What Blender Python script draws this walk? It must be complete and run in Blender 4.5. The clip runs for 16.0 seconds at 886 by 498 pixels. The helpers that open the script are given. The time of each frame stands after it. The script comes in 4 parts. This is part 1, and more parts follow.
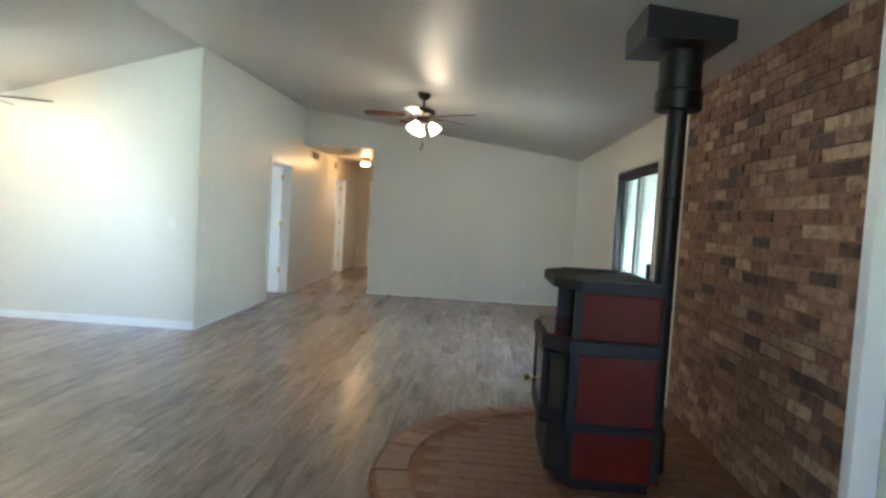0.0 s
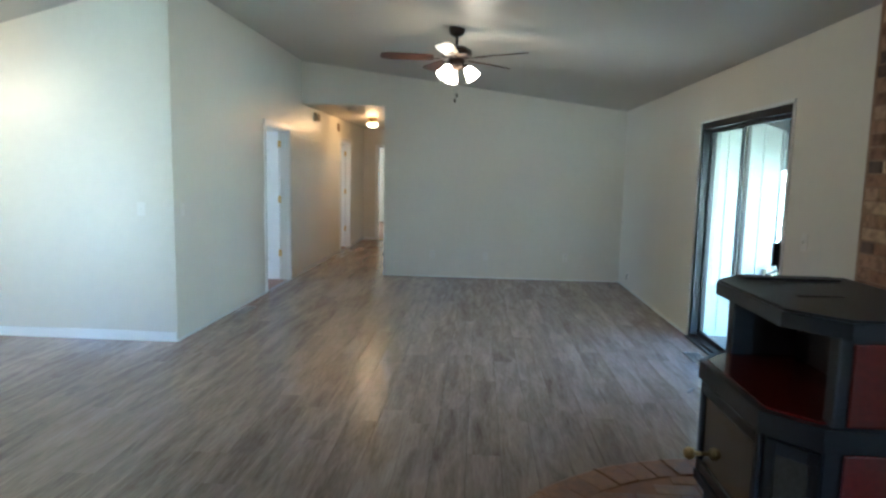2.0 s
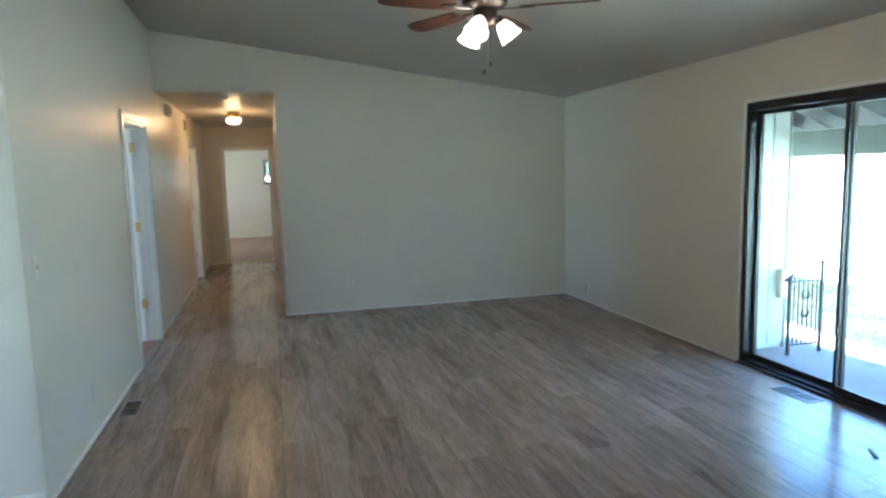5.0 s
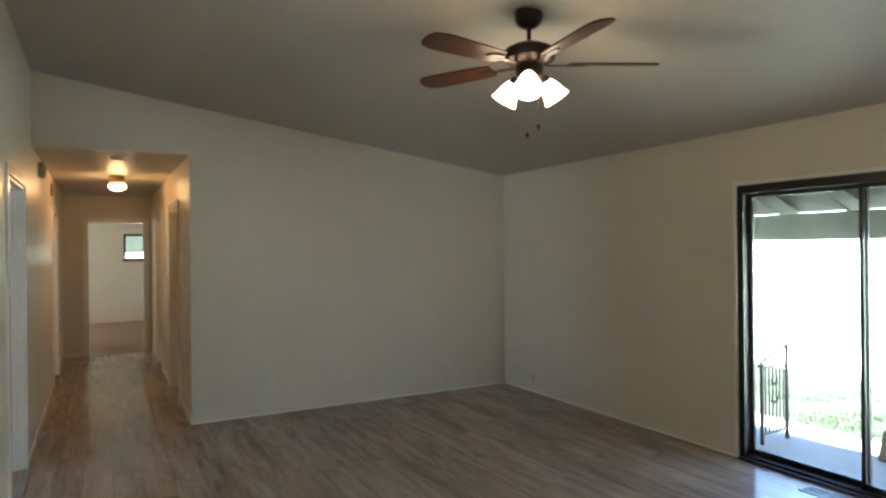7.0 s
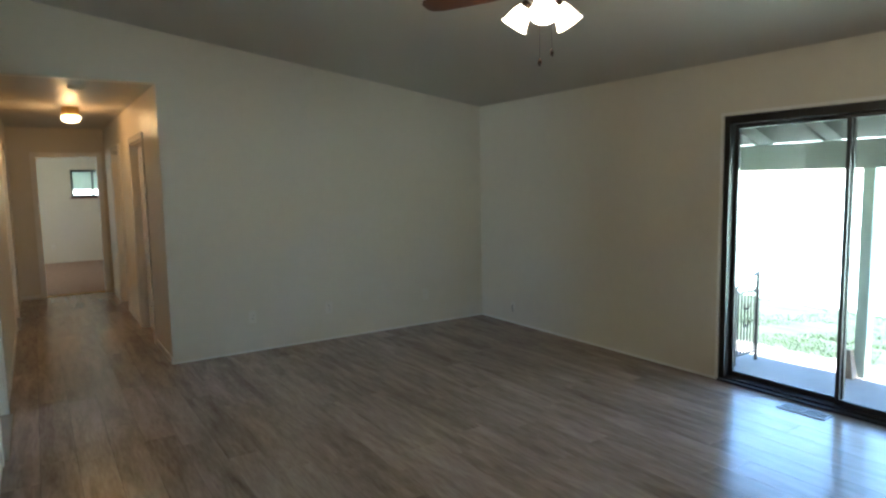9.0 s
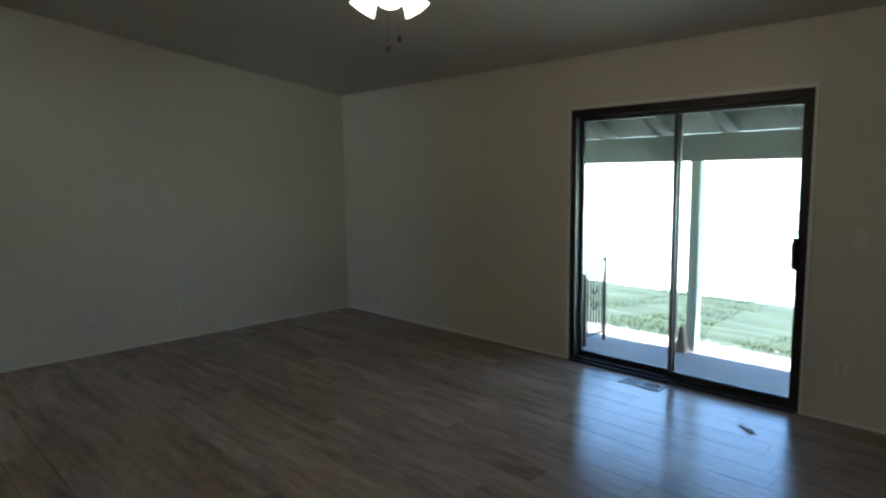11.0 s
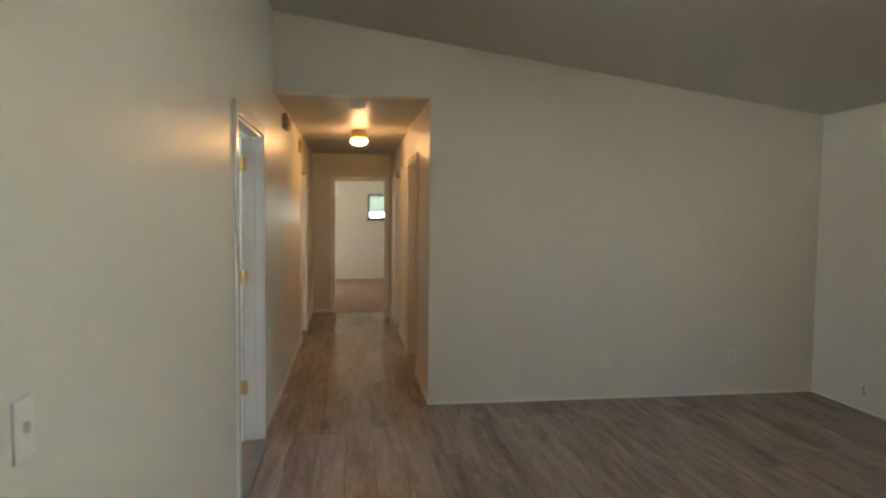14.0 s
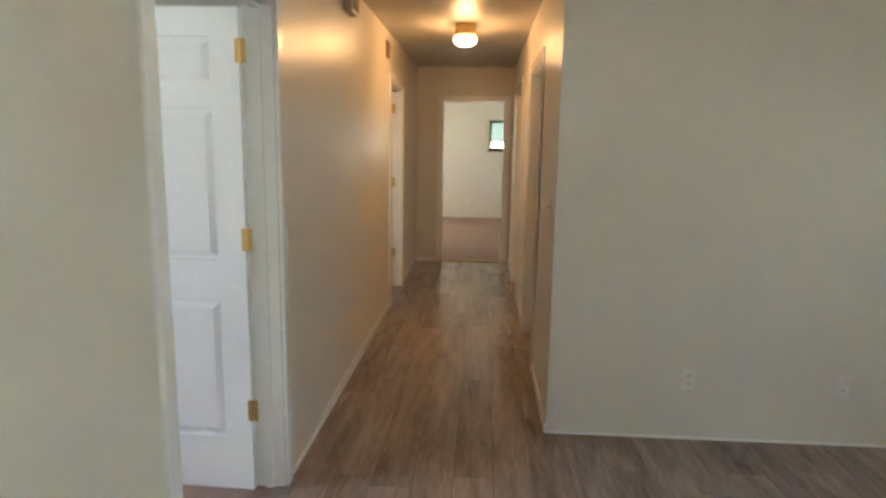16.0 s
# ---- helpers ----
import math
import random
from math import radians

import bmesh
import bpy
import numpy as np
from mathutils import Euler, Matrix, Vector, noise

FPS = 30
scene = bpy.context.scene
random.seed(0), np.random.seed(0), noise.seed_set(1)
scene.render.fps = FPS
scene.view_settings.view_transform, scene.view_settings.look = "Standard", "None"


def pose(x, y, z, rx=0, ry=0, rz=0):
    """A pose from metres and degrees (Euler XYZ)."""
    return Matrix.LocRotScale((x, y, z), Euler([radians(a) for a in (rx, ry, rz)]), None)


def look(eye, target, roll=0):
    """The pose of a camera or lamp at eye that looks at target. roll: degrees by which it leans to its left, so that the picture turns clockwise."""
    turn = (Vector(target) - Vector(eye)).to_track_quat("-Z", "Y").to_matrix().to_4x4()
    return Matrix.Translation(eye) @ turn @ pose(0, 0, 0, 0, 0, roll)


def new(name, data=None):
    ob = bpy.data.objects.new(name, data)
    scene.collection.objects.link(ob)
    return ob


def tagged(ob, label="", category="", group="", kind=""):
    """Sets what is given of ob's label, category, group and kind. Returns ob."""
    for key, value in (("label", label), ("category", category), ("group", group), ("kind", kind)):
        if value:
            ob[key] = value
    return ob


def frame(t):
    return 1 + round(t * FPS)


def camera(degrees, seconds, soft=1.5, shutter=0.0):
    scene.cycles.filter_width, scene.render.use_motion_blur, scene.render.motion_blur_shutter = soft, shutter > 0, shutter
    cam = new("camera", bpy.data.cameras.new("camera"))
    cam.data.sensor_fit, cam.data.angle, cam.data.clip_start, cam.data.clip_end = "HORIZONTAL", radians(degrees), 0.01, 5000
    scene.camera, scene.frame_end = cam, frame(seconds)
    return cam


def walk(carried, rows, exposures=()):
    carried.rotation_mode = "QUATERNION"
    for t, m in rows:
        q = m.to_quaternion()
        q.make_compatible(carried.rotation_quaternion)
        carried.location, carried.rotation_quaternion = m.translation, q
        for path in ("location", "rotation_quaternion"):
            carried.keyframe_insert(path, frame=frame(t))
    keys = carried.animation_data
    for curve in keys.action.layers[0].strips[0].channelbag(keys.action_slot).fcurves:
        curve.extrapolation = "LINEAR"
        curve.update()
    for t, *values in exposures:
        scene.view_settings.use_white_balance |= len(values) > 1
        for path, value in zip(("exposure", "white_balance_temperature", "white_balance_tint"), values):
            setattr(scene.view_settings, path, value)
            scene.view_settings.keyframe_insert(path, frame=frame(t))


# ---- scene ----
cam = camera(70.5, 16.0, soft=2.5, shutter=0.35)
PATH = [
    (0, (1.863, -10.477, 1.426), (1.746, -8.483, 1.313), 3.39),
    (0.5, (1.922, -10.154, 1.455), (1.784, -8.158, 1.454), 2.83),
    (1, (1.897, -9.825, 1.520), (1.515, -7.867, 1.370), 2.18),
    (1.5, (1.624, -9.457, 1.519), (1.348, -7.485, 1.336), 2.29),
    (2, (1.387, -9.043, 1.499), (1.274, -7.061, 1.260), 1.23),
    (2.5, (1.212, -8.686, 1.547), (1.050, -6.714, 1.254), 1.20),
    (3, (0.838, -8.313, 1.544), (1.004, -6.345, 1.231), 1.32),
    (3.5, (0.621, -8.008, 1.513), (0.861, -6.050, 1.185), 0.91),
    (5.8, (-0.429, -6.683, 1.554), (0.341, -4.845, 1.376), -0.65),
    (6, (-0.502, -6.590, 1.538), (0.336, -4.781, 1.381), -0.04),
    (6.5, (-0.718, -6.317, 1.505), (0.269, -4.578, 1.484), -0.97),
    (7, (-0.717, -6.071, 1.561), (0.243, -4.317, 1.562), -0.60),
    (7.5, (-0.915, -5.892, 1.594), (0.360, -4.356, 1.461), -0.53),
    (8, (-0.959, -5.866, 1.588), (0.253, -4.285, 1.409), -0.38),
    (8.5, (-0.946, -5.849, 1.589), (0.181, -4.209, 1.388), -0.59),
    (9, (-0.931, -5.870, 1.561), (0.151, -4.201, 1.349), -1.12),
    (9.5, (-0.904, -5.867, 1.515), (0.470, -4.431, 1.290), -0.63),
    (9.7, (-0.920, -5.792, 1.472), (0.600, -4.508, 1.265), 1.11),
    (11.8, (-0.782, -5.983, 1.543), (0.452, -4.422, 1.337), -1.25),
    (12, (-0.933, -5.884, 1.496), (0.253, -4.285, 1.309), -0.95),
    (12.5, (-0.930, -5.827, 1.589), (0.032, -4.082, 1.420), -0.04),
    (13, (-0.882, -5.658, 1.591), (-0.075, -3.835, 1.430), -0.36),
    (13.5, (-0.670, -5.338, 1.589), (-0.160, -3.409, 1.448), 0.60),
    (14, (-0.608, -4.936, 1.535), (-0.321, -2.960, 1.423), 0.51),
    (14.5, (-0.578, -4.518, 1.541), (-0.263, -2.548, 1.400), 0.96),
    (15, (-0.459, -4.042, 1.540), (-0.415, -2.047, 1.404), 0.09),
    (15.5, (-0.418, -3.592, 1.514), (-0.531, -1.610, 1.275), 0.99),
    (16, (-0.369, -3.149, 1.503), (-0.488, -1.180, 1.172), 0.91),
]
EXPOSURES = [
    (0.0, 4.87, 5200, 7), (1.5, 4.82, 5000, 6), (2.0, 4.62, 4850, 5), (3.5, 4.65, 4500, 4), (6.0, 4.27, 5400, 5), (7.0, 4.12, 5850, 8), (9.5, 3.87, 5400, 4), (11.8, 2.82, 5450, 8),
    (12.5, 3.12, 5850, 12), (13.0, 3.27, 6150, 12), (13.5, 3.82, 6050, 12), (14.5, 4.5, 6200, 13), (16.0, 4.65, 5950, 12)]
walk(cam, [(t, look(eye, target, roll)) for t, eye, target, roll in PATH], EXPOSURES)

# ---- world and sun ----
SUN = Vector((0.16, -0.50, 0.85)).normalized()
world = bpy.data.worlds.new("sky")
scene.world = world
world.use_nodes = True
wn = world.node_tree.nodes
sky = wn.new("ShaderNodeTexSky")
sky.sky_type = "NISHITA"
sky.sun_disc = False
sky.sun_elevation = math.asin(SUN.z)
sky.sun_rotation = math.atan2(SUN.x, SUN.y)
sky.dust_density = 0.4
wn["Background"].inputs["Strength"].default_value = 0.15
world.node_tree.links.new(sky.outputs["Color"], wn["Background"].inputs["Color"])
sun = new("sun", bpy.data.lights.new("sun", "SUN"))
sun.data.energy, sun.data.angle, sun.data.color = 5.0, radians(0.6), (1.0, 0.97, 0.92)
sun.matrix_world = look(SUN * 40, (0, 0, 0))


def area_light(name, eye, target, w, h, watts, colour=(0.82, 0.91, 1.0)):
    """A rectangular area lamp: sky light in a window's opening, or added fill."""
    ob = new(name, bpy.data.lights.new(name, "AREA"))
    ob.data.shape, ob.data.size, ob.data.size_y = "RECTANGLE", w, h
    ob.data.energy, ob.data.color = watts, colour
    ob.matrix_world = look(eye, target)
    return ob


def bulb(name, place, watts, radius, colour=(1.0, 0.62, 0.30)):
    ob = new(name, bpy.data.lights.new(name, "POINT"))
    ob.data.energy, ob.data.shadow_soft_size, ob.data.color = watts, radius, colour
    ob.location = place
    return ob


# main dimensions
XL, XR = -1.20, 3.41          # bearing wall under the ridge, slider wall
YC = -3.87                    # corner of the bearing wall
XW = -4.45                    # far dining wall
YB = -12.4                    # wall behind
RIDGE, EAVE = 3.05, 2.41
LSLOPE = 0.27
HALL_Z = 2.443
HEARTH = 0.07
YARD = -0.15


def ceil_z(x):
    if x >= XL:
        return RIDGE + (EAVE - RIDGE) * (x - XL) / (XR - XL)
    return RIDGE - LSLOPE * (XL - x)


area_light("dining_window_light", (XW + 0.02, -8.1, 1.05), (-1.5, -6.0, 0.7), 1.5, 1.7, 1.15, (0.96, 0.96, 0.97))
# Added fill from behind that brightens the brick; no window is known there.
area_light("rear_fill_light", (1.75, YB + 0.02, 1.6), (1.9, -6, 0.8), 0.7, 0.6, 0.45, (1.0, 0.94, 0.85))
area_light("side_room_light", (-4.4, -1.65, 1.5), (-1, -1.0, 1.2), 0.66, 0.76, 1.45, (0.95, 0.97, 1.0))
area_light("bedroom_light", (-2.96, 7.55, 1.55), (1, 7.9, 1.2), 0.66, 0.66, 2.7, (1.0, 0.86, 0.62))
FX, FY, DX, DY = 1.155, -3.56, -3.02, -4.74      # the two ceiling fans
bulb("fan_bulb", (FX, FY, 2.29), 0.25, 0.07)
bulb("dining_fan_bulb", (DX, DY, ceil_z(DX) - 0.44), 0.30, 0.06)
bulb("hall_bulb", (-0.533, 2.07, 2.29), 0.85, 0.05, (1.0, 0.50, 0.17))

# ---- materials ----


def material(name):
    m = bpy.data.materials.new(name)
    m.use_nodes = True
    return m, m.node_tree.nodes, m.node_tree.links, m.node_tree.nodes["Principled BSDF"]


def plain(name, colour, rough=0.5, metal=0.0, vary=0.10, scale=6.0, bump=0.0, bump_scale=120.0, stretch=(1, 1, 1), per_object=0.0):
    """A surface with mottling at two scales and a fine relief."""
    m, n, l, p = material(name)
    p.inputs["Roughness"].default_value, p.inputs["Metallic"].default_value = rough, metal
    co = n.new("ShaderNodeTexCoord")
    mp = n.new("ShaderNodeMapping")
    mp.inputs["Scale"].default_value = stretch
    l.new(co.outputs["Object"], mp.inputs["Vector"])
    a, b = n.new("ShaderNodeTexNoise"), n.new("ShaderNodeTexNoise")
    a.inputs["Scale"].default_value, b.inputs["Scale"].default_value = scale, scale * 9
    a.inputs["Detail"].default_value = b.inputs["Detail"].default_value = 5
    for t in (a, b):
        l.new(mp.outputs["Vector"], t.inputs["Vector"])
    mix = n.new("ShaderNodeMath")
    mix.operation = "ADD"
    l.new(a.outputs["Fac"], mix.inputs[0])
    l.new(b.outputs["Fac"], mix.inputs[1])
    rng = n.new("ShaderNodeMapRange")
    rng.inputs["From Min"].default_value, rng.inputs["From Max"].default_value = 0.7, 1.3
    rng.inputs["To Min"].default_value, rng.inputs["To Max"].default_value = 1 - vary, 1 + vary
    l.new(mix.outputs[0], rng.inputs["Value"])
    hsv = n.new("ShaderNodeHueSaturation")
    hsv.inputs["Color"].default_value = (*colour, 1)
    value = rng.outputs["Result"]
    if per_object:
        info = n.new("ShaderNodeObjectInfo")
        r2 = n.new("ShaderNodeMapRange")
        r2.inputs["To Min"].default_value, r2.inputs["To Max"].default_value = 1 - per_object, 1 + per_object
        l.new(info.outputs["Random"], r2.inputs["Value"])
        mul = n.new("ShaderNodeMath")
        mul.operation = "MULTIPLY"
        l.new(value, mul.inputs[0])
        l.new(r2.outputs["Result"], mul.inputs[1])
        value = mul.outputs[0]
    l.new(value, hsv.inputs["Value"])
    l.new(hsv.outputs["Color"], p.inputs["Base Color"])
    rr = n.new("ShaderNodeMapRange")
    rr.inputs["To Min"].default_value, rr.inputs["To Max"].default_value = max(0.02, rough * 0.85), min(1, rough * 1.15)
    l.new(b.outputs["Fac"], rr.inputs["Value"])
    l.new(rr.outputs["Result"], p.inputs["Roughness"])
    if bump:
        t = n.new("ShaderNodeTexNoise")
        t.inputs["Scale"].default_value, t.inputs["Detail"].default_value = bump_scale, 3
        l.new(mp.outputs["Vector"], t.inputs["Vector"])
        bp = n.new("ShaderNodeBump")
        bp.inputs["Strength"].default_value, bp.inputs["Distance"].default_value = bump, 0.004
        l.new(t.outputs["Fac"], bp.inputs["Height"])
        l.new(bp.outputs["Normal"], p.inputs["Normal"])
    return m


def ramp(n, stops):
    r = n.new("ShaderNodeValToRGB")
    e = r.color_ramp.elements
    e.remove(e[1])
    e[0].position, e[0].color = stops[0][0], (*stops[0][1], 1)
    for pos, c in stops[1:]:
        e.new(pos).color = (*c, 1)
    return r


def plank_material():
    """Grey-brown vinyl plank: long grain streaks, each plank in its own tone."""
    m, n, l, p = material("vinyl_plank")
    geo = n.new("ShaderNodeNewGeometry")
    info = n.new("ShaderNodeObjectInfo")
    add = n.new("ShaderNodeMath")
    add.operation = "ADD"
    l.new(geo.outputs["Random Per Island"], add.inputs[0])
    l.new(info.outputs["Random"], add.inputs[1])
    fr = n.new("ShaderNodeMath")
    fr.operation = "FRACT"
    l.new(add.outputs[0], fr.inputs[0])
    co = n.new("ShaderNodeNewGeometry")
    mp = n.new("ShaderNodeMapping")
    mp.inputs["Scale"].default_value = (1.0, 0.13, 1.0)
    l.new(co.outputs["Position"], mp.inputs["Vector"])
    off = n.new("ShaderNodeVectorMath")
    off.operation = "SCALE"
    off.inputs["Scale"].default_value = 37.0
    comb = n.new("ShaderNodeCombineXYZ")
    for i in range(3):
        l.new(fr.outputs[0], comb.inputs[i])
    l.new(comb.outputs[0], off.inputs[0])
    vadd = n.new("ShaderNodeVectorMath")
    l.new(mp.outputs["Vector"], vadd.inputs[0])
    l.new(off.outputs["Vector"], vadd.inputs[1])
    big, fine = n.new("ShaderNodeTexNoise"), n.new("ShaderNodeTexNoise")
    big.inputs["Scale"].default_value, big.inputs["Detail"].default_value = 14, 6
    big.inputs["Distortion"].default_value = 0.6
    fine.inputs["Scale"].default_value, fine.inputs["Detail"].default_value = 75, 4
    for t in (big, fine):
        l.new(vadd.outputs["Vector"], t.inputs["Vector"])
    mixf = n.new("ShaderNodeMix")
    mixf.inputs["Factor"].default_value = 0.35
    l.new(big.outputs["Fac"], mixf.inputs["A"])
    l.new(fine.outputs["Fac"], mixf.inputs["B"])
    tone = n.new("ShaderNodeMapRange")
    tone.inputs["To Min"].default_value, tone.inputs["To Max"].default_value = -0.07, 0.07
    l.new(fr.outputs[0], tone.inputs["Value"])
    s = n.new("ShaderNodeMath")
    l.new(mixf.outputs["Result"], s.inputs[0])
    l.new(tone.outputs["Result"], s.inputs[1])
    lev = n.new("ShaderNodeMapRange")
    lev.inputs["From Min"].default_value, lev.inputs["From Max"].default_value = 0.28, 0.74
    l.new(s.outputs[0], lev.inputs["Value"])
    hue = n.new("ShaderNodeMix")
    hue.data_type = "RGBA"
    hue.inputs[6].default_value, hue.inputs[7].default_value = (0.172, 0.124, 0.096, 1), (0.43, 0.352, 0.295, 1)
    l.new(lev.outputs["Result"], hue.inputs[0])
    l.new(hue.outputs[2], p.inputs["Base Color"])
    rr = n.new("ShaderNodeMapRange")
    rr.inputs["To Min"].default_value, rr.inputs["To Max"].default_value = 0.20, 0.25
    l.new(big.outputs["Fac"], rr.inputs["Value"])
    l.new(rr.outputs["Result"], p.inputs["Roughness"])
    bp = n.new("ShaderNodeBump")
    bp.inputs["Strength"].default_value, bp.inputs["Distance"].default_value = 0.25, 0.002
    l.new(mixf.outputs["Result"], bp.inputs["Height"])
    l.new(bp.outputs["Normal"], p.inputs["Normal"])
    return m


def brick_material():
    m, n, l, p = material("old_brick")
    geo, info = n.new("ShaderNodeNewGeometry"), n.new("ShaderNodeObjectInfo")
    add, fr = n.new("ShaderNodeMath"), n.new("ShaderNodeMath")
    fr.operation = "FRACT"
    l.new(geo.outputs["Random Per Island"], add.inputs[0])
    l.new(info.outputs["Random"], add.inputs[1])
    l.new(add.outputs[0], fr.inputs[0])
    r = ramp(n, [(0.0, (0.085, 0.055, 0.042)), (0.10, (0.17, 0.085, 0.050)), (0.28, (0.23, 0.110, 0.058)), (0.62, (0.28, 0.145, 0.078)), (0.84, (0.36, 0.210, 0.120)), (1.0, (0.50, 0.34, 0.20))])
    l.new(fr.outputs[0], r.inputs["Fac"])
    t, big = n.new("ShaderNodeTexNoise"), n.new("ShaderNodeTexNoise")
    t.inputs["Scale"].default_value, t.inputs["Detail"].default_value = 22, 8
    big.inputs["Scale"].default_value = 140
    l.new(geo.outputs["Position"], t.inputs["Vector"])
    l.new(geo.outputs["Position"], big.inputs["Vector"])
    stain = ramp(n, [(0.36, (0.55, 0.50, 0.47)), (0.52, (1, 1, 1)), (0.70, (1.25, 1.2, 1.15))])
    l.new(t.outputs["Fac"], stain.inputs["Fac"])
    mul = n.new("ShaderNodeMix")
    mul.data_type, mul.blend_type = "RGBA", "MULTIPLY"
    mul.inputs["Factor"].default_value = 0.85
    l.new(r.outputs["Color"], mul.inputs[6])
    l.new(stain.outputs["Color"], mul.inputs[7])
    l.new(mul.outputs[2], p.inputs["Base Color"])
    p.inputs["Roughness"].default_value = 0.72
    bp = n.new("ShaderNodeBump")
    bp.inputs["Strength"].default_value, bp.inputs["Distance"].default_value = 0.6, 0.004
    l.new(big.outputs["Fac"], bp.inputs["Height"])
    l.new(bp.outputs["Normal"], p.inputs["Normal"])
    return m


def glowing(name, colour, strength):
    m, n, l, p = material(name)
    p.inputs["Base Color"].default_value = (0.9, 0.88, 0.82, 1)
    p.inputs["Roughness"].default_value = 0.3
    p.inputs["Emission Color"].default_value = (*colour, 1)
    p.inputs["Emission Strength"].default_value = strength
    return m


def glass_material(name, tint=(0.93, 0.97, 0.96)):
    m, n, l, p = material(name)
    p.inputs["Base Color"].default_value = (*tint, 1)
    p.inputs["Roughness"].default_value = 0.0
    p.inputs["IOR"].default_value = 1.45
    p.inputs["Transmission Weight"].default_value = 1.0
    return m


PAINT = plain("wall_paint", (0.655, 0.615, 0.525), 0.36, vary=0.02, scale=1.5, bump=0.22, bump_scale=90)
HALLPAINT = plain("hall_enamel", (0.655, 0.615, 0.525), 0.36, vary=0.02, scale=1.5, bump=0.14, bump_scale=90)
# The ceilings are white; this grey stands in for their dim light.
CEIL = plain("dimmed_ceiling_paint", (0.49, 0.468, 0.42), 0.42, vary=0.02, scale=1.5, bump=0.30, bump_scale=70)
TRIM = plain("white_trim", (0.82, 0.81, 0.78), 0.26, vary=0.015, scale=3)
DOOR = plain("white_door", (0.84, 0.835, 0.82), 0.26, vary=0.015, scale=3)
PLANK = plank_material()
BRICK = brick_material()
MORTAR = plain("mortar", (0.27, 0.165, 0.10), 0.9, vary=0.25, scale=9, bump=0.6, bump_scale=160)
TILE = plain("hearth_brick", (0.235, 0.100, 0.040), 0.5, vary=0.28, scale=4, bump=0.4, bump_scale=60, per_object=0.09)
GROUT = plain("hearth_grout", (0.225, 0.098, 0.040), 0.85, vary=0.2, scale=9)
BRONZE = plain("dark_bronze_frame", (0.014, 0.012, 0.011), 0.42, 0.2, vary=0.2, scale=8)
IRON = plain("grey_cast_iron", (0.011, 0.011, 0.014), 0.48, 0.2, vary=0.25, scale=10, bump=0.15)
BLACK = plain("black_stovepipe", (0.014, 0.011, 0.010), 0.48, 0.2, vary=0.35, scale=12, bump=0.1)
RED = plain("oxblood_enamel", (0.095, 0.008, 0.005), 0.16, vary=0.18, scale=7)
# Near-black red for the walls of the warming niche.
NICHE_DARK = plain("niche_interior", (0.016, 0.008, 0.007), 0.7, vary=0.3, scale=8)
BRASS = plain("brass", (0.62, 0.43, 0.17), 0.38, 1.0, vary=0.08, scale=20)
FANWOOD = plain("walnut_blade", (0.060, 0.024, 0.012), 0.42, vary=0.35, scale=4, stretch=(1, 9, 9))
FANMETAL = plain("oiled_bronze", (0.030, 0.018, 0.013), 0.35, 0.5, vary=0.2, scale=15)
SHADE = glowing("lit_frosted_glass", (1.0, 0.78, 0.50), 0.8)
HALLGLASS = glowing("lit_hall_glass", (1.0, 0.66, 0.30), 0.6)
GLASS = glass_material("window_glass")
STOVEGLASS = plain("dark_stove_glass", (0.045, 0.038, 0.030), 0.08, vary=0.3, scale=6)
PLATE = plain("white_plastic", (0.70, 0.67, 0.60), 0.35, vary=0.01)
GREYMETAL = plain("grey_register", (0.24, 0.22, 0.20), 0.4, 0.5, vary=0.15)
# Near black: floor underlay, and the shade coloured into slots and wells.
DARK = plain("near_black", (0.012, 0.012, 0.012), 0.8, vary=0.1)
CARPET = plain("brown_carpet", (0.33, 0.225, 0.175), 0.95, vary=0.16, scale=12, bump=0.8, bump_scale=260)
SIDING = plain("painted_siding", (0.40, 0.42, 0.36), 0.6, vary=0.08, scale=3, stretch=(4, 4, 0.6), bump=0.3, bump_scale=60)
TIMBER = plain("painted_timber", (0.22, 0.23, 0.20), 0.6, vary=0.08, scale=4)
# Rafters and deck coloured near black for the shade under the porch roof.
RAFTER = plain("rafter_shade", (0.065, 0.067, 0.060), 0.6, vary=0.1, scale=4)
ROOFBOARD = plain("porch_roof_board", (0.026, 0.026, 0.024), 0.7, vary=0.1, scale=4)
# Slab colour is darkened for porch shade; the tan walk is kept paler as sunlit.
CONCRETE_SHADE = plain("concrete", (0.14, 0.130, 0.122), 0.85, vary=0.18, scale=2.5, bump=0.4, bump_scale=70)
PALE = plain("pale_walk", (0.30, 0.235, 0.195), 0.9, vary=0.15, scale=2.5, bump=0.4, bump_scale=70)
# Lawn colours hold the house's shade; the field's pale colour holds sunlight.
GRASS = plain("shaded_lawn_soil", (0.030, 0.037, 0.014), 0.9, vary=0.35, scale=1.6, bump=0.9, bump_scale=40)
BLADE = plain("shaded_grass_blades", (0.036, 0.062, 0.014), 0.7, vary=0.35, scale=2)
SUNFIELD = plain("sunlit_field", (0.68, 0.745, 0.56), 0.95, vary=0.12, scale=0.4)
TAN = plain("tan_plastic", (0.56, 0.46, 0.30), 0.5, vary=0.05)
SAGE = plain("pale_sage_paint", (0.38, 0.43, 0.37), 0.7, vary=0.08, scale=3)
LEAF = plain("dry_leaf", (0.22, 0.19, 0.17), 0.8, vary=0.2, scale=20)

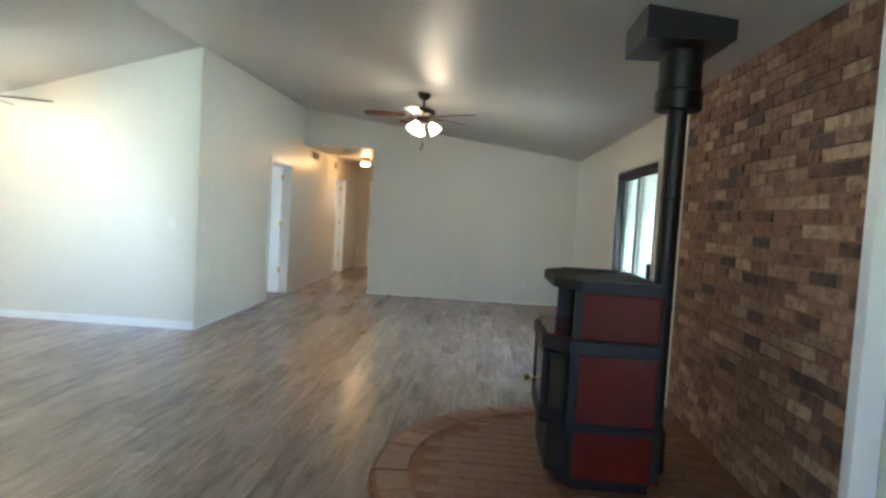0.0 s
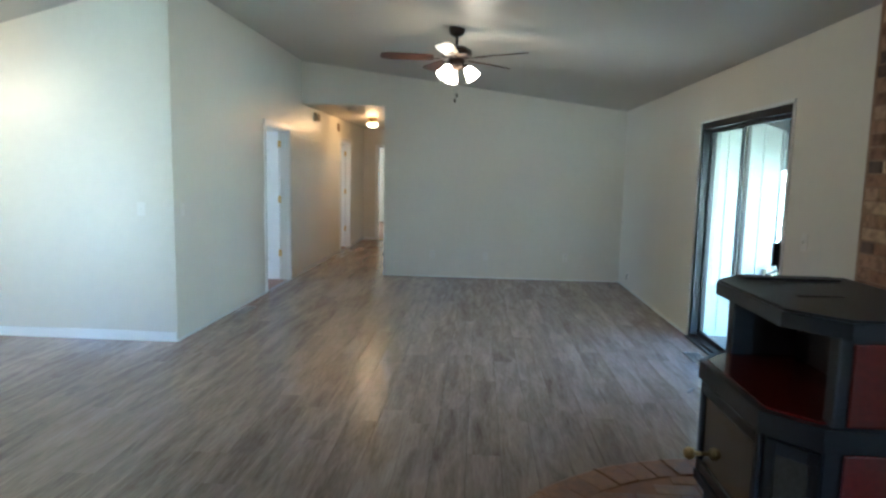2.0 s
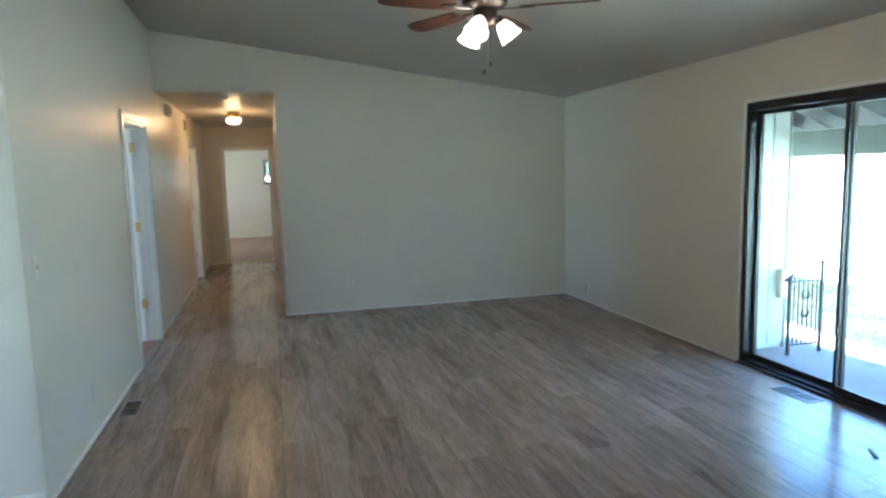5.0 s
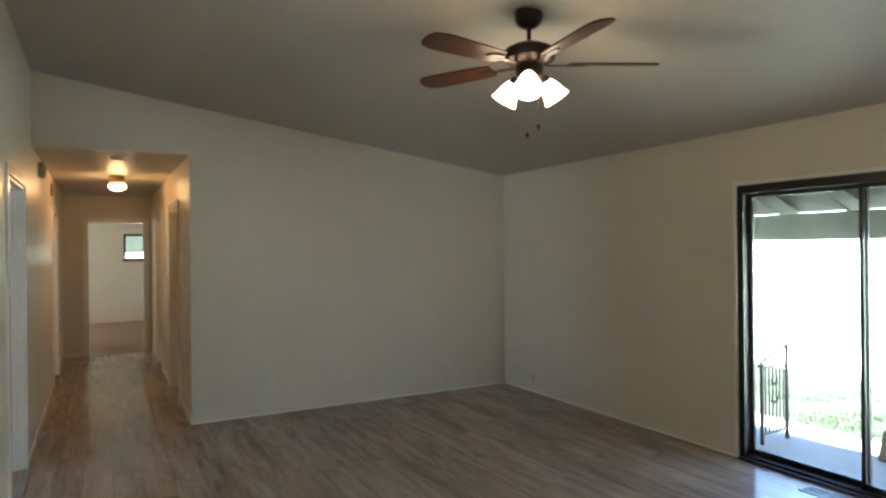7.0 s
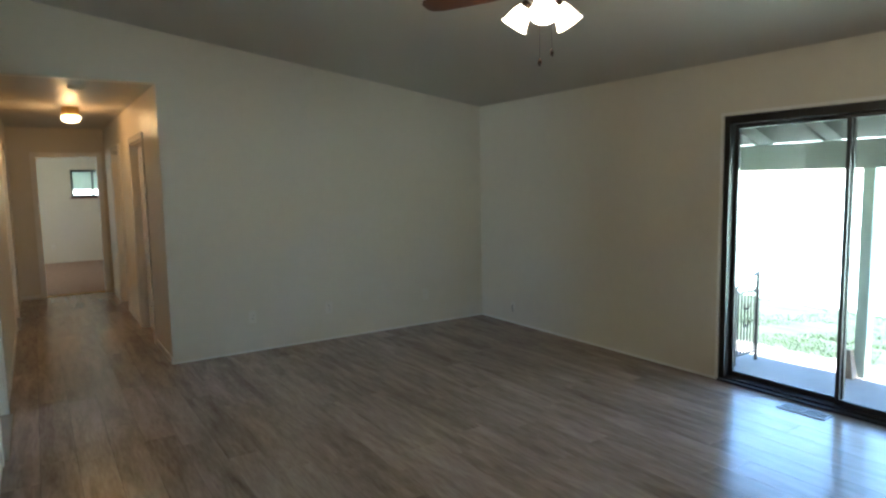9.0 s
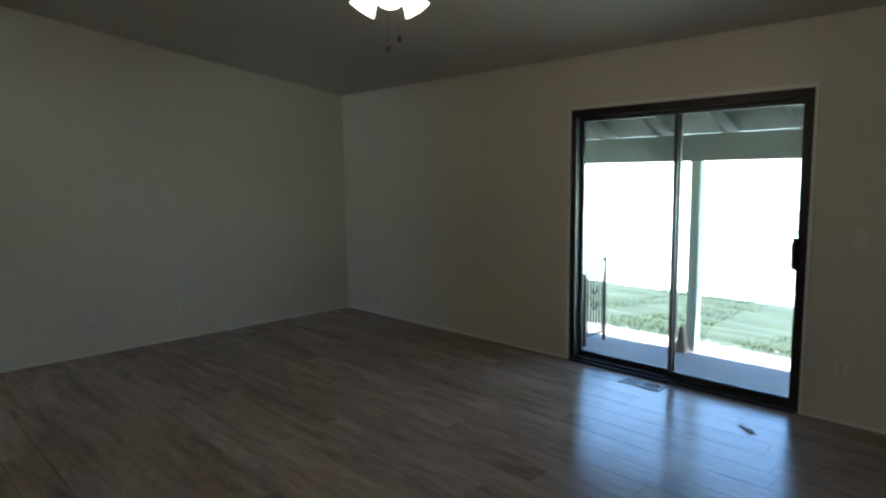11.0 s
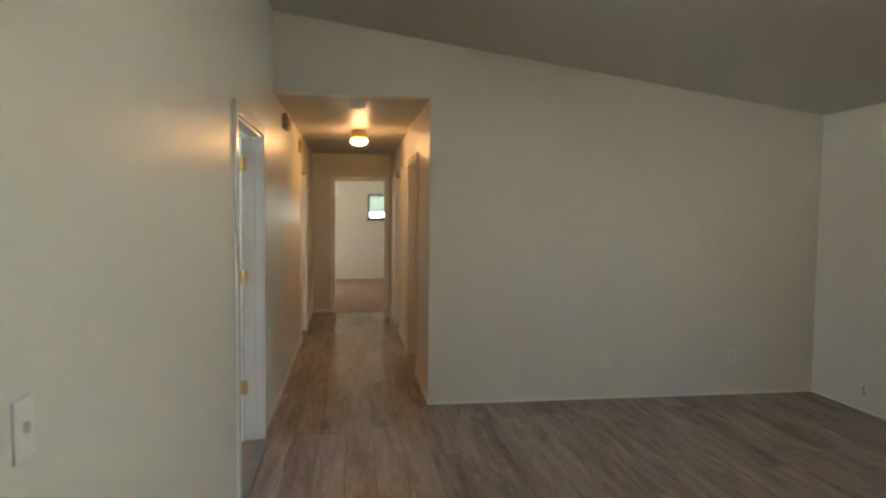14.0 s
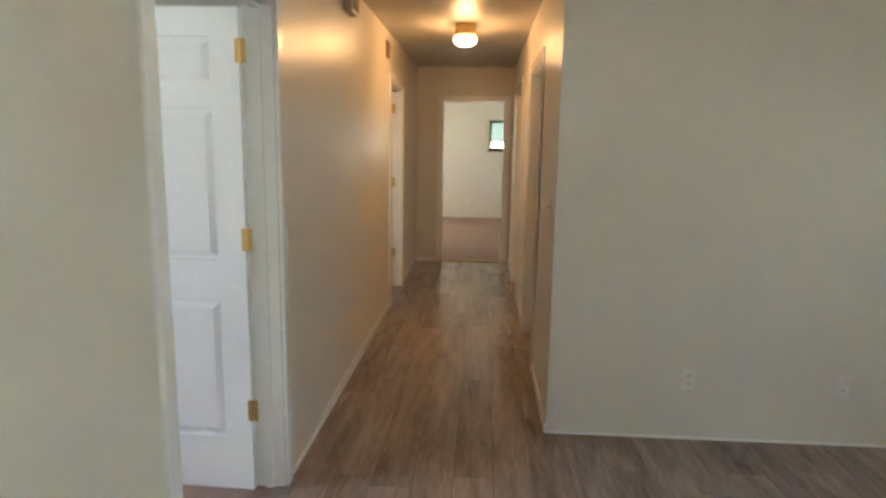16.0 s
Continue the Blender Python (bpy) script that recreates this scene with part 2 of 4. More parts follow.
# ---- building helpers ----


def box(bm, x0, x1, y0, y1, z0, z1, bevel=0.0):
    vs = [bm.verts.new((x, y, z)) for z in (z0, z1) for x, y in ((x0, y0), (x1, y0), (x1, y1), (x0, y1))]
    fs = [bm.faces.new([vs[i] for i in f]) for f in ((3, 2, 1, 0), (4, 5, 6, 7), (0, 1, 5, 4), (1, 2, 6, 5), (2, 3, 7, 6), (3, 0, 4, 7))]
    if bevel:
        edges = list({e for f in fs for e in f.edges})
        bmesh.ops.bevel(bm, geom=edges, offset=bevel, segments=2, affect="EDGES", profile=0.6)
    return bm


def boxes(*rows, bevel=0.0):
    bm = bmesh.new()
    for r in rows:
        if bevel:
            one = box(bmesh.new(), *r, bevel=bevel)
            me = bpy.data.meshes.new("tmp")
            one.to_mesh(me)
            one.free()
            bm.from_mesh(me)
            bpy.data.meshes.remove(me)
        else:
            box(bm, *r)
    return bm


def prism(bm, outline, z0, z1):
    """A flat outline in x and y raised from z0 to z1."""
    lo, hi = [bm.verts.new((x, y, z0)) for x, y in outline], [bm.verts.new((x, y, z1)) for x, y in outline]
    bm.faces.new(lo[::-1]), bm.faces.new(hi)
    k = len(outline)
    for i in range(k):
        bm.faces.new((lo[i], lo[(i + 1) % k], hi[(i + 1) % k], hi[i]))
    bmesh.ops.recalc_face_normals(bm, faces=bm.faces[:])
    return bm


def lathe(bm, profile, m=Matrix(), seg=28, cap=True):
    """A profile of (radius, height) turned round the z axis of m."""
    rings = []
    for r, z in profile:
        rings.append([bm.verts.new(m @ Vector((r * math.cos(a), r * math.sin(a), z))) for a in (2 * math.pi * i / seg for i in range(seg))])
    for a, b in zip(rings, rings[1:]):
        for i in range(seg):
            bm.faces.new((a[i], a[(i + 1) % seg], b[(i + 1) % seg], b[i]))
    if cap:
        bm.faces.new(rings[0][::-1]), bm.faces.new(rings[-1])
    bmesh.ops.recalc_face_normals(bm, faces=bm.faces[:])
    return bm


def tube(bm, a, b, r, seg=10):
    a, b = Vector(a), Vector(b)
    m = Matrix.Translation(a) @ (b - a).to_track_quat("Z", "Y").to_matrix().to_4x4()
    return lathe(bm, [(r, 0), (r, (b - a).length)], m, seg)


def shape(name, bm, mat, smooth=False, m=None):
    me = bpy.data.meshes.new(name)
    if m is not None:
        bm.transform(m)
    if smooth:
        for f in bm.faces:
            f.smooth = True
    bm.to_mesh(me)
    bm.free()
    me.materials.append(mat)
    if smooth:
        me.set_sharp_from_angle(angle=radians(40))
    return new(name, me)


def part(name, bm, mat, parent, label="", smooth=False):
    ob = shape(name, bm, mat, smooth)
    ob.parent = parent
    return tagged(ob, label)


def thing(name, m, label, category, group=""):
    ob = new(name)
    ob.empty_display_size = 0.1
    ob.matrix_world = m
    return tagged(ob, label, category, group)


def structure(name, bm, mat, label, category="wall", m=None):
    return tagged(shape(name, bm, mat, m=m), label, category, kind="structure")


# ---- floors ----
structure("floor", boxes((-4.57, 3.58, -12.52, -0.0, -0.20, -0.006), (XL - 0.1, 0.42, 0.0, 5.0, -0.20, -0.006)), DARK, "plank floor underlay", "floor")
structure("floor_side_room", boxes((-4.57, XL - 0.005, YC + 0.1, 1.6, -0.004, 0.006)), CARPET, "brown carpet in the side room", "floor")
YE = 4.83                     # end of the hall
structure("floor_bedroom", boxes((-3.2, 1.9, YE + 0.09, 10.6, -0.2, 0.008)), CARPET, "brown carpet in the end bedroom", "floor")

# ---- walls ----
S0, S1, SM, SZ = -4.764, -3.055, -3.90, 2.005      # sliding door: ends, meeting stile, head


def slope_wall(x0, x1, y0, y1, holes=()):
    """A wall across the room whose top follows the ceiling, split at the ridge and round the holes (x0, x1, z0, z1)."""
    bm = bmesh.new()
    xs = sorted({x0, x1, *(v for h in holes for v in h[:2]), *([XL] if x0 < XL < x1 else [])})
    for a, b in zip(xs, xs[1:]):
        mid = (a + b) / 2
        spans, z = [], 0.0
        for h in sorted((h for h in holes if h[0] <= mid <= h[1]), key=lambda h: h[2]):
            if h[2] > z:
                spans.append((z, h[2]))
            z = h[3]
        for lo, hi in spans:
            box(bm, a, b, y0, y1, lo, hi)
        e = 1e-6
        za, zb = ceil_z(a + e) + 0.02, ceil_z(b - e) + 0.02
        vs = [bm.verts.new(v) for v in ((a, y0, z), (b, y0, z), (b, y1, z), (a, y1, z), (a, y0, za), (b, y0, zb), (b, y1, zb), (a, y1, za))]
        for f in ((3, 2, 1, 0), (4, 5, 6, 7), (0, 1, 5, 4), (1, 2, 6, 5), (2, 3, 7, 6), (3, 0, 4, 7)):
            bm.faces.new([vs[i] for i in f])
    return bm


def long_wall(x0, x1, y0, y1, top, holes=()):
    """A wall along the house with holes (y0, y1, z0, z1)."""
    bm = bmesh.new()
    ys = sorted({y0, y1, *(v for h in holes for v in h[:2])})
    for a, b in zip(ys, ys[1:]):
        mid, z = (a + b) / 2, 0.0
        for h in sorted((h for h in holes if h[0] <= mid <= h[1]), key=lambda h: h[2]):
            if h[2] > z:
                box(bm, x0, x1, a, b, z, h[2])
            z = h[3]
        box(bm, x0, x1, a, b, z, top)
    return bm


A0, A1, DOOR_Z = -1.572, -0.636, 2.04      # side room doorway
structure("wall_back", slope_wall(XL, XR, 0.0, 0.12, [(XL, 0.0, 0.0, HALL_Z)]), PAINT, "cream painted wall with the hall opening")
structure("wall_bearing", long_wall(XL - 0.12, XL, YC, 0.0, RIDGE + 0.03, [(A0, A1, 0.0, DOOR_Z)]), PAINT, "cream painted wall under the ridge")
structure("wall_dining_end", slope_wall(XW, XL - 0.12, YC, YC + 0.12), PAINT, "cream painted dining wall")
structure("wall_slider", long_wall(XR, XR + 0.14, YB, 0.12, EAVE + 0.02, [(S0, S1, 0.0, SZ)]), PAINT, "cream painted wall with the sliding door")
structure("wall_dining_side", long_wall(XW - 0.12, XW, YB, YC + 0.12, ceil_z(XW) + 0.02, [(-8.9, -7.3, 0.15, 1.95)]), PAINT, "cream painted outer dining wall")
# The hole is an unseen opening added along with the rear fill.
structure("wall_rear", slope_wall(XW, XR, YB - 0.12, YB, [(1.4, 2.1, 1.3, 1.9)]), PAINT, "cream painted rear wall")
structure("wall_partition", boxes((-2.44, -2.32, -8.4, -5.62, 0, ceil_z(-2.38) + 0.03)), PAINT, "cream painted kitchen partition")
# side room
structure("wall_side_room", boxes((-4.57, -4.45, -3.82, -2.0, 0, 2.46), (-4.57, -4.45, -1.3, 1.6, 0, 2.46), (-4.57, -4.45, -2.0, -1.3, 0, 1.1),
                                  (-4.57, -4.45, -2.0, -1.3, 1.9, 2.46), (-4.45, XL - 0.12, 1.48, 1.6, 0, 2.46)), PAINT, "cream painted side room walls")
# hall
B0, B1 = 2.49, 3.34
C0, C1, D0, D1 = 0.95, 1.84, 2.95, 3.76
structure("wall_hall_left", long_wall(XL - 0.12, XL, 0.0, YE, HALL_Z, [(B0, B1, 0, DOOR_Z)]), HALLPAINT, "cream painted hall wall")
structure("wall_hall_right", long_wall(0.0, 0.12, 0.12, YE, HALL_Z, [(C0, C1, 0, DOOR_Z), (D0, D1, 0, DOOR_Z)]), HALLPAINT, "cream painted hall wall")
E0, E1 = -0.887, -0.099                    # end doorway across the hall
structure("wall_hall_end", boxes((XL - 0.12, E0, YE, YE + 0.12, 0, HALL_Z), (E1, 0.12, YE, YE + 0.12, 0, HALL_Z), (E0, E1, YE, YE + 0.12, DOOR_Z, HALL_Z)), PAINT, "cream painted hall end wall")
# bedroom
YW = 9.75                                  # bedroom window wall
structure("wall_bedroom", boxes((-3.0, -0.25, YW, YW + 0.12, 0, 2.46), (-0.25, 0.58, YW, YW + 0.12, 0, 1.39), (-0.25, 0.58, YW, YW + 0.12, 1.98, 2.46), (0.58, 1.8, YW, YW + 0.12, 0, 2.46),
                                (1.7, 1.82, 4.95, YW, 0, 2.46), (-3.12, -3.0, 4.95, 7.2, 0, 2.46), (-3.12, -3.0, 7.9, YW + 0.12, 0, 2.46),
                                (-3.12, -3.0, 7.2, 7.9, 0, 1.2), (-3.12, -3.0, 7.2, 7.9, 1.9, 2.46),
                                (-3.0, XL - 0.122, 4.85, 4.95, 0, 2.46), (0.122, 1.7, 4.85, 4.95, 0, 2.46)), PAINT, "cream painted bedroom walls")
# rooms off the hall
structure("wall_hall_rooms", boxes((0.122, 3.53, 4.72, 4.84, 0, 2.46), (XR, 3.53, 0.122, 4.72, 0, 2.46), (-4.45, -4.33, 1.6, 5.0, 0, 2.46)), PAINT, "cream painted walls of the side rooms")
structure("floor_hall_rooms", boxes((0.06, XR, 0.13, 4.72, -0.1, 0.004), (-4.4, XL - 0.005, 1.6, 4.85, -0.1, 0.004)), CARPET, "brown carpet of the rooms off the hall", "floor")

# ---- ceilings ----


def slope_ceiling(xa, xb, y0, y1):
    bm = bmesh.new()
    za, zb = ceil_z(xa), ceil_z(xb)
    vs = [bm.verts.new(v) for v in ((xa, y0, za), (xb, y0, zb), (xb, y1, zb), (xa, y1, za), (xa, y0, za + 0.1), (xb, y0, zb + 0.1), (xb, y1, zb + 0.1), (xa, y1, za + 0.1))]
    for f in ((3, 2, 1, 0), (4, 5, 6, 7), (0, 1, 5, 4), (1, 2, 6, 5), (2, 3, 7, 6), (3, 0, 4, 7)):
        bm.faces.new([vs[i] for i in f])
    return bm


structure("ceiling_living", slope_ceiling(XL, XR + 0.2, YB - 0.15, 0.14), CEIL, "white textured sloping ceiling, greyed for dim light", "ceiling")
structure("ceiling_dining", slope_ceiling(XW - 0.15, XL, YB - 0.15, YC + 0.14), CEIL, "white textured sloping ceiling, greyed for dim light", "ceiling")
structure("ceiling_hall", boxes((XL - 0.12, 0.14, 0.12, YE + 0.12, HALL_Z, HALL_Z + 0.05)), CEIL, "white hall ceiling, greyed for dim light", "ceiling")
structure("ceiling_rooms", boxes((-4.6, XL - 0.12, YC + 0.12, 5.05, 2.46, 2.52), (0.122, 3.6, 0.122, 4.84, 2.46, 2.52), (-3.2, 1.9, 4.85, 10.5, 2.46, 2.52)), CEIL, "white bedroom ceilings, greyed for dim light", "ceiling")
# Unseen slabs, added to stop sun leaking in above the ceilings.
structure("sun_block_back", boxes((-4.8, 3.7, 0.16, 10.8, 2.58, 2.64)), ROOFBOARD, "unseen slab blocking sun above the bedrooms", "roof")
structure("sun_block_side", boxes((-4.8, XL - 0.14, YC + 0.16, 0.16, 2.58, 2.64)), ROOFBOARD, "unseen slab blocking sun above the side room", "roof")
# ---- sliding door ----


def sliding_door():
    d = thing("sliding_door", pose(XR, 0, 0), "closed dark bronze framed sliding glass door to the porch", "door")
    fr = [(0.0, 0.13, S0, S0 + 0.044, 0.0, SZ), (0.0, 0.13, S1 - 0.044, S1, 0.0, SZ),
          (0.0, 0.13, S0 + 0.044, S1 - 0.044, SZ - 0.06, SZ), (0.0, 0.13, S0 + 0.044, S1 - 0.044, 0.0, 0.035)]
    for r in fr:
        part("frame", boxes(r, bevel=0.004), BRONZE, d)
    for name, y0, y1, x in (("fixed_panel", SM - 0.015, S1 - 0.044, 0.085), ("moving_panel", S0 + 0.044, SM + 0.015, 0.045)):
        p = part(name, boxes((x - 0.014, x + 0.014, y0, y0 + 0.024, 0.035, SZ - 0.06), (x - 0.014, x + 0.014, y1 - 0.024, y1, 0.035, SZ - 0.06),
                             (x - 0.014, x + 0.014, y0 + 0.024, y1 - 0.024, SZ - 0.09, SZ - 0.06), (x - 0.014, x + 0.014, y0 + 0.024, y1 - 0.024, 0.035, 0.075)), BRONZE, d)
        g = part("pane", boxes((x - 0.003, x + 0.003, y0 + 0.024, y1 - 0.024, 0.075, SZ - 0.09)), GLASS, p, "clear glass")
        g.visible_shadow = False
    h = part("handle", boxes((0.008, 0.03, S0 + 0.058, S0 + 0.088, 0.90, 1.10), (-0.03, 0.008, S0 + 0.062, S0 + 0.082, 0.92, 1.08), bevel=0.006), BLACK, d, "black pull handle")
    part("threshold", boxes((-0.035, 0.0, S0 + 0.01, S1 - 0.01, 0.001, 0.018), bevel=0.004), BRONZE, d)
    return d


sliding_door()
structure("trim_sliding_door", boxes((XR - 0.012, XR, S0 - 0.022, S0 - 0.002, 0, SZ + 0.025), (XR - 0.012, XR, S1 + 0.002, S1 + 0.022, 0, SZ + 0.025), (XR - 0.012, XR, S0 - 0.002, S1 + 0.002, SZ + 0.002, SZ + 0.025)), TRIM, "thin white trim round the sliding door", "trim")

# ---- doorway trim and doors ----


def casing(name, face, y0, y1, side, m=None, w=0.065, t=0.016, depth=0.12):
    """Casing and jamb of a doorway in a wall along the house; side is the way the face looks."""
    a, b = (face, face + side * t) if side > 0 else (face + side * t, face)
    bm = boxes((a, b, y0 - w, y0, 0, DOOR_Z + w), (a, b, y1, y1 + w, 0, DOOR_Z + w), (a, b, y0, y1, DOOR_Z, DOOR_Z + w), bevel=0.005)
    c, d = (face - depth - 0.002, face + 0.002) if side > 0 else (face - 0.002, face + depth + 0.002)
    for r in ((c, d, y0 - 0.001, y0 + 0.018, 0, DOOR_Z - 0.018), (c, d, y1 - 0.018, y1 + 0.001, 0, DOOR_Z - 0.018), (c, d, y0, y1, DOOR_Z - 0.018, DOOR_Z + 0.001)):
        box(bm, *r)
    mid = (c + d) / 2
    for r in ((mid - 0.02, mid + 0.015, y0 + 0.018, y0 + 0.03, 0, DOOR_Z - 0.03), (mid - 0.02, mid + 0.015, y1 - 0.03, y1 - 0.018, 0, DOOR_Z - 0.03), (mid - 0.02, mid + 0.015, y0 + 0.018, y1 - 0.018, DOOR_Z - 0.03, DOOR_Z - 0.018)):
        box(bm, *r)
    return structure(name, bm, TRIM, "white moulded door casing", "trim", m)


def panel_door(name, m, width, label, knob=True):
    """A six-panel leaf in the local x, hinged at the origin, its thickness along y."""
    d = thing(name, m, label, "door", "panel doors of the hall")
    H, T = 2.005, 0.036
    cols = [(0.115, width / 2 - 0.05), (width / 2 + 0.05, width - 0.115)]
    rows_ = [(0.25, 0.85), (1.02, 1.63), (1.72, 1.90)]
    bm = boxes((0, 0.115, 0, T, 0.012, H), (width - 0.115, width, 0, T, 0.012, H), (width / 2 - 0.05, width / 2 + 0.05, 0, T, 0.012, H))
    for x0, x1 in cols:
        z = 0.012
        for z0, z1 in rows_ + [(H, H)]:
            box(bm, x0, x1, 0, T, z, z0)
            z = z1
    part("leaf", bm, DOOR, d)
    for x0, x1 in cols:
        for z0, z1 in rows_:
            b = boxes((x0, x1, 0.016, T - 0.016, z0, z1))
            for y, s in ((0.016, -1), (T - 0.016, 1)):
                o = [b.verts.new((x, y, z)) for x, z in ((x0 + 0.012, z0 + 0.012), (x1 - 0.012, z0 + 0.012), (x1 - 0.012, z1 - 0.012), (x0 + 0.012, z1 - 0.012))]
                i = [b.verts.new((x, y + s * 0.013, z)) for x, z in ((x0 + 0.036, z0 + 0.036), (x1 - 0.036, z0 + 0.036), (x1 - 0.036, z1 - 0.036), (x0 + 0.036, z1 - 0.036))]
                b.faces.new(i)
                for k in range(4):
                    b.faces.new((o[k], o[(k + 1) % 4], i[(k + 1) % 4], i[k]))
            bmesh.ops.recalc_face_normals(b, faces=b.faces[:])
            part("panel", b, DOOR, d)
    for z in (0.33, 1.062, 1.80):
        hb = boxes((-0.006, 0.014, T + 0.001, T + 0.004, z, z + 0.09), (-0.028, -0.006, T - 0.002, T + 0.001, z, z + 0.09))
        tube(hb, (-0.006, T + 0.004, z - 0.003), (-0.006, T + 0.004, z + 0.093), 0.006)
        part("hinge", hb, BRASS, d, "brass hinge")
    if knob:
        for s in (-1, 1):
            y = -0.001 if s < 0 else T + 0.001
            part("knob", lathe(bmesh.new(), [(0.030, 0), (0.030, 0.006), (0.011, 0.010), (0.011, 0.030), (0.026, 0.040), (0.029, 0.052), (0.022, 0.064), (0.004, 0.068)],
                               pose(width - 0.065, y, 0.95, 90 if s < 0 else -90), 20), BRASS, d, "brass knob", True)
    return d


casing("door_1", XL, A0, A1, 1)
panel_door("panel_door", pose(XL - 0.118, A1 - 0.024, 0.0, 0, 0, 178), 0.93, "white six-panel door standing wide open on brass hinges")
casing("door_2", XL, B0, B1, 1)
panel_door("panel_door", pose(XL - 0.085, B1 - 0.022, 0.0, 0, 0, 176), 0.82, "white six-panel door open into a hall room")
casing("door_3", 0.0, C0, C1, -1)
panel_door("panel_door", pose(0.066, C1 - 0.021, 0.0, 0, 0, -90), 0.855, "closed white six-panel hall closet door")
casing("door_4", 0.0, D0, D1, -1)
panel_door("panel_door", pose(0.066, D1 - 0.021, 0.0, 0, 0, -90), 0.805, "closed white six-panel hall door")
structure("trim_end_door", boxes((E0 - 0.055, E0, YE - 0.014, YE, 0, DOOR_Z + 0.055), (E1, E1 + 0.055, YE - 0.014, YE, 0, DOOR_Z + 0.055), (E0, E1, YE - 0.014, YE, DOOR_Z, DOOR_Z + 0.055),
                                 (E0 - 0.001, E0 + 0.016, YE - 0.002, YE + 0.122, 0, DOOR_Z - 0.016), (E1 - 0.016, E1 + 0.001, YE - 0.002, YE + 0.122, 0, DOOR_Z - 0.016), (E0, E1, YE - 0.002, YE + 0.122, DOOR_Z - 0.016, DOOR_Z + 0.001)),
          TRIM, "white casing of the bedroom doorway", "trim")
structure("trim_carpet_strip", boxes((E0 + 0.016, E1 - 0.016, YE + 0.03, YE + 0.09, 0.0, 0.013)), BRASS, "metal carpet strip in the doorway", "trim")
structure("trim_thresholds", boxes((XL - 0.03, XL + 0.035, A0 + 0.018, A1 - 0.018, 0.0, 0.009), (XL - 0.03, XL + 0.035, B0 + 0.018, B1 - 0.018, 0.0, 0.009), bevel=0.003), GREYMETAL, "brown metal strips where carpet meets plank", "trim")
part("strike", boxes((E0 + 0.014, E0 + 0.020, YE + 0.03, YE + 0.06, 1.50, 1.57)), BRASS, bpy.data.objects["trim_end_door"], "brass strike plate")

# baseboards
BASE = 0.075
structure("baseboard_dining", boxes((XW + 0.002, XL - 0.002, YC - 0.014, YC, 0, 0.085)), TRIM, "white baseboard", "baseboard")
structure("baseboard_partition", boxes((-2.32, -2.308, -8.4, -5.62, 0, 0.085)), TRIM, "white baseboard", "baseboard")
structure("baseboard_bearing", boxes((XL, XL + 0.008, YC, A0 - 0.066, 0, 0.022), (XL, XL + 0.008, A1 + 0.066, 0.0, 0, 0.022)), TRIM, "thin white base strip", "baseboard")
structure("baseboard_back", boxes((0.0, XR - 0.001, -0.006, 0.0, 0, 0.013)), TRIM, "thin white base strip", "baseboard")
structure("baseboard_slider_wall", boxes((XR - 0.007, XR, S1 + 0.024, -0.008, 0, 0.018), (XR - 0.007, XR, -5.60, S0 - 0.024, 0, 0.018)), TRIM, "thin white base strip", "baseboard")
structure("baseboard_hall", boxes((XL, XL + 0.010, 0.002, B0 - 0.066, 0, 0.055), (XL, XL + 0.010, B1 + 0.066, YE - 0.002, 0, 0.055), (XL + 0.01, E0 - 0.056, YE - 0.012, YE, 0, 0.055),
                                  (-0.010, 0.0, 0.002, C0 - 0.066, 0, 0.055), (-0.010, 0.0, C1 + 0.066, D0 - 0.066, 0, 0.055), (-0.010, 0.0, D1 + 0.066, YE - 0.002, 0, 0.055),
                                  (E1 + 0.056, -0.01, YE - 0.012, YE, 0, 0.055)), TRIM, "white baseboard", "baseboard")

# ---- bedroom window ----


def bedroom_window():
    w = tagged(new("window_1"), "small high bronze framed bedroom window", "window", kind="structure")
    w.location = (-0.25, YW, 1.39)
    W, H = 0.83, 0.59
    part("window_frame", boxes((0, W, 0.01, 0.11, 0, 0.05), (0, W, 0.01, 0.11, H - 0.05, H), (0, 0.045, 0.01, 0.11, 0.05, H - 0.05), (W - 0.045, W, 0.01, 0.11, 0.05, H - 0.05), (W / 2 - 0.02, W / 2 + 0.02, 0.03, 0.09, 0.05, H - 0.05)), BRONZE, w)
    part("window_sill", boxes((-0.03, W + 0.03, -0.05, 0.01, -0.03, 0.0), bevel=0.005), plain("brown_sill", (0.16, 0.07, 0.04), 0.5), w)
    for a, b in ((0.045, W / 2 - 0.02), (W / 2 + 0.02, W - 0.045)):
        g = part("pane", boxes((a, b, 0.05, 0.056, 0.05, H - 0.05)), GLASS, w)
        g.visible_shadow = False


bedroom_window()
tagged(shape("eave_soffit", boxes((-3.2, 2.0, YW + 0.16, YW + 1.1, 2.30, 2.34), (-3.2, 2.0, YW + 1.06, YW + 1.1, 1.55, 2.30)), TIMBER), "painted eave outside the bedroom window", "eave", kind="structure")

# ---- ceiling fans ----


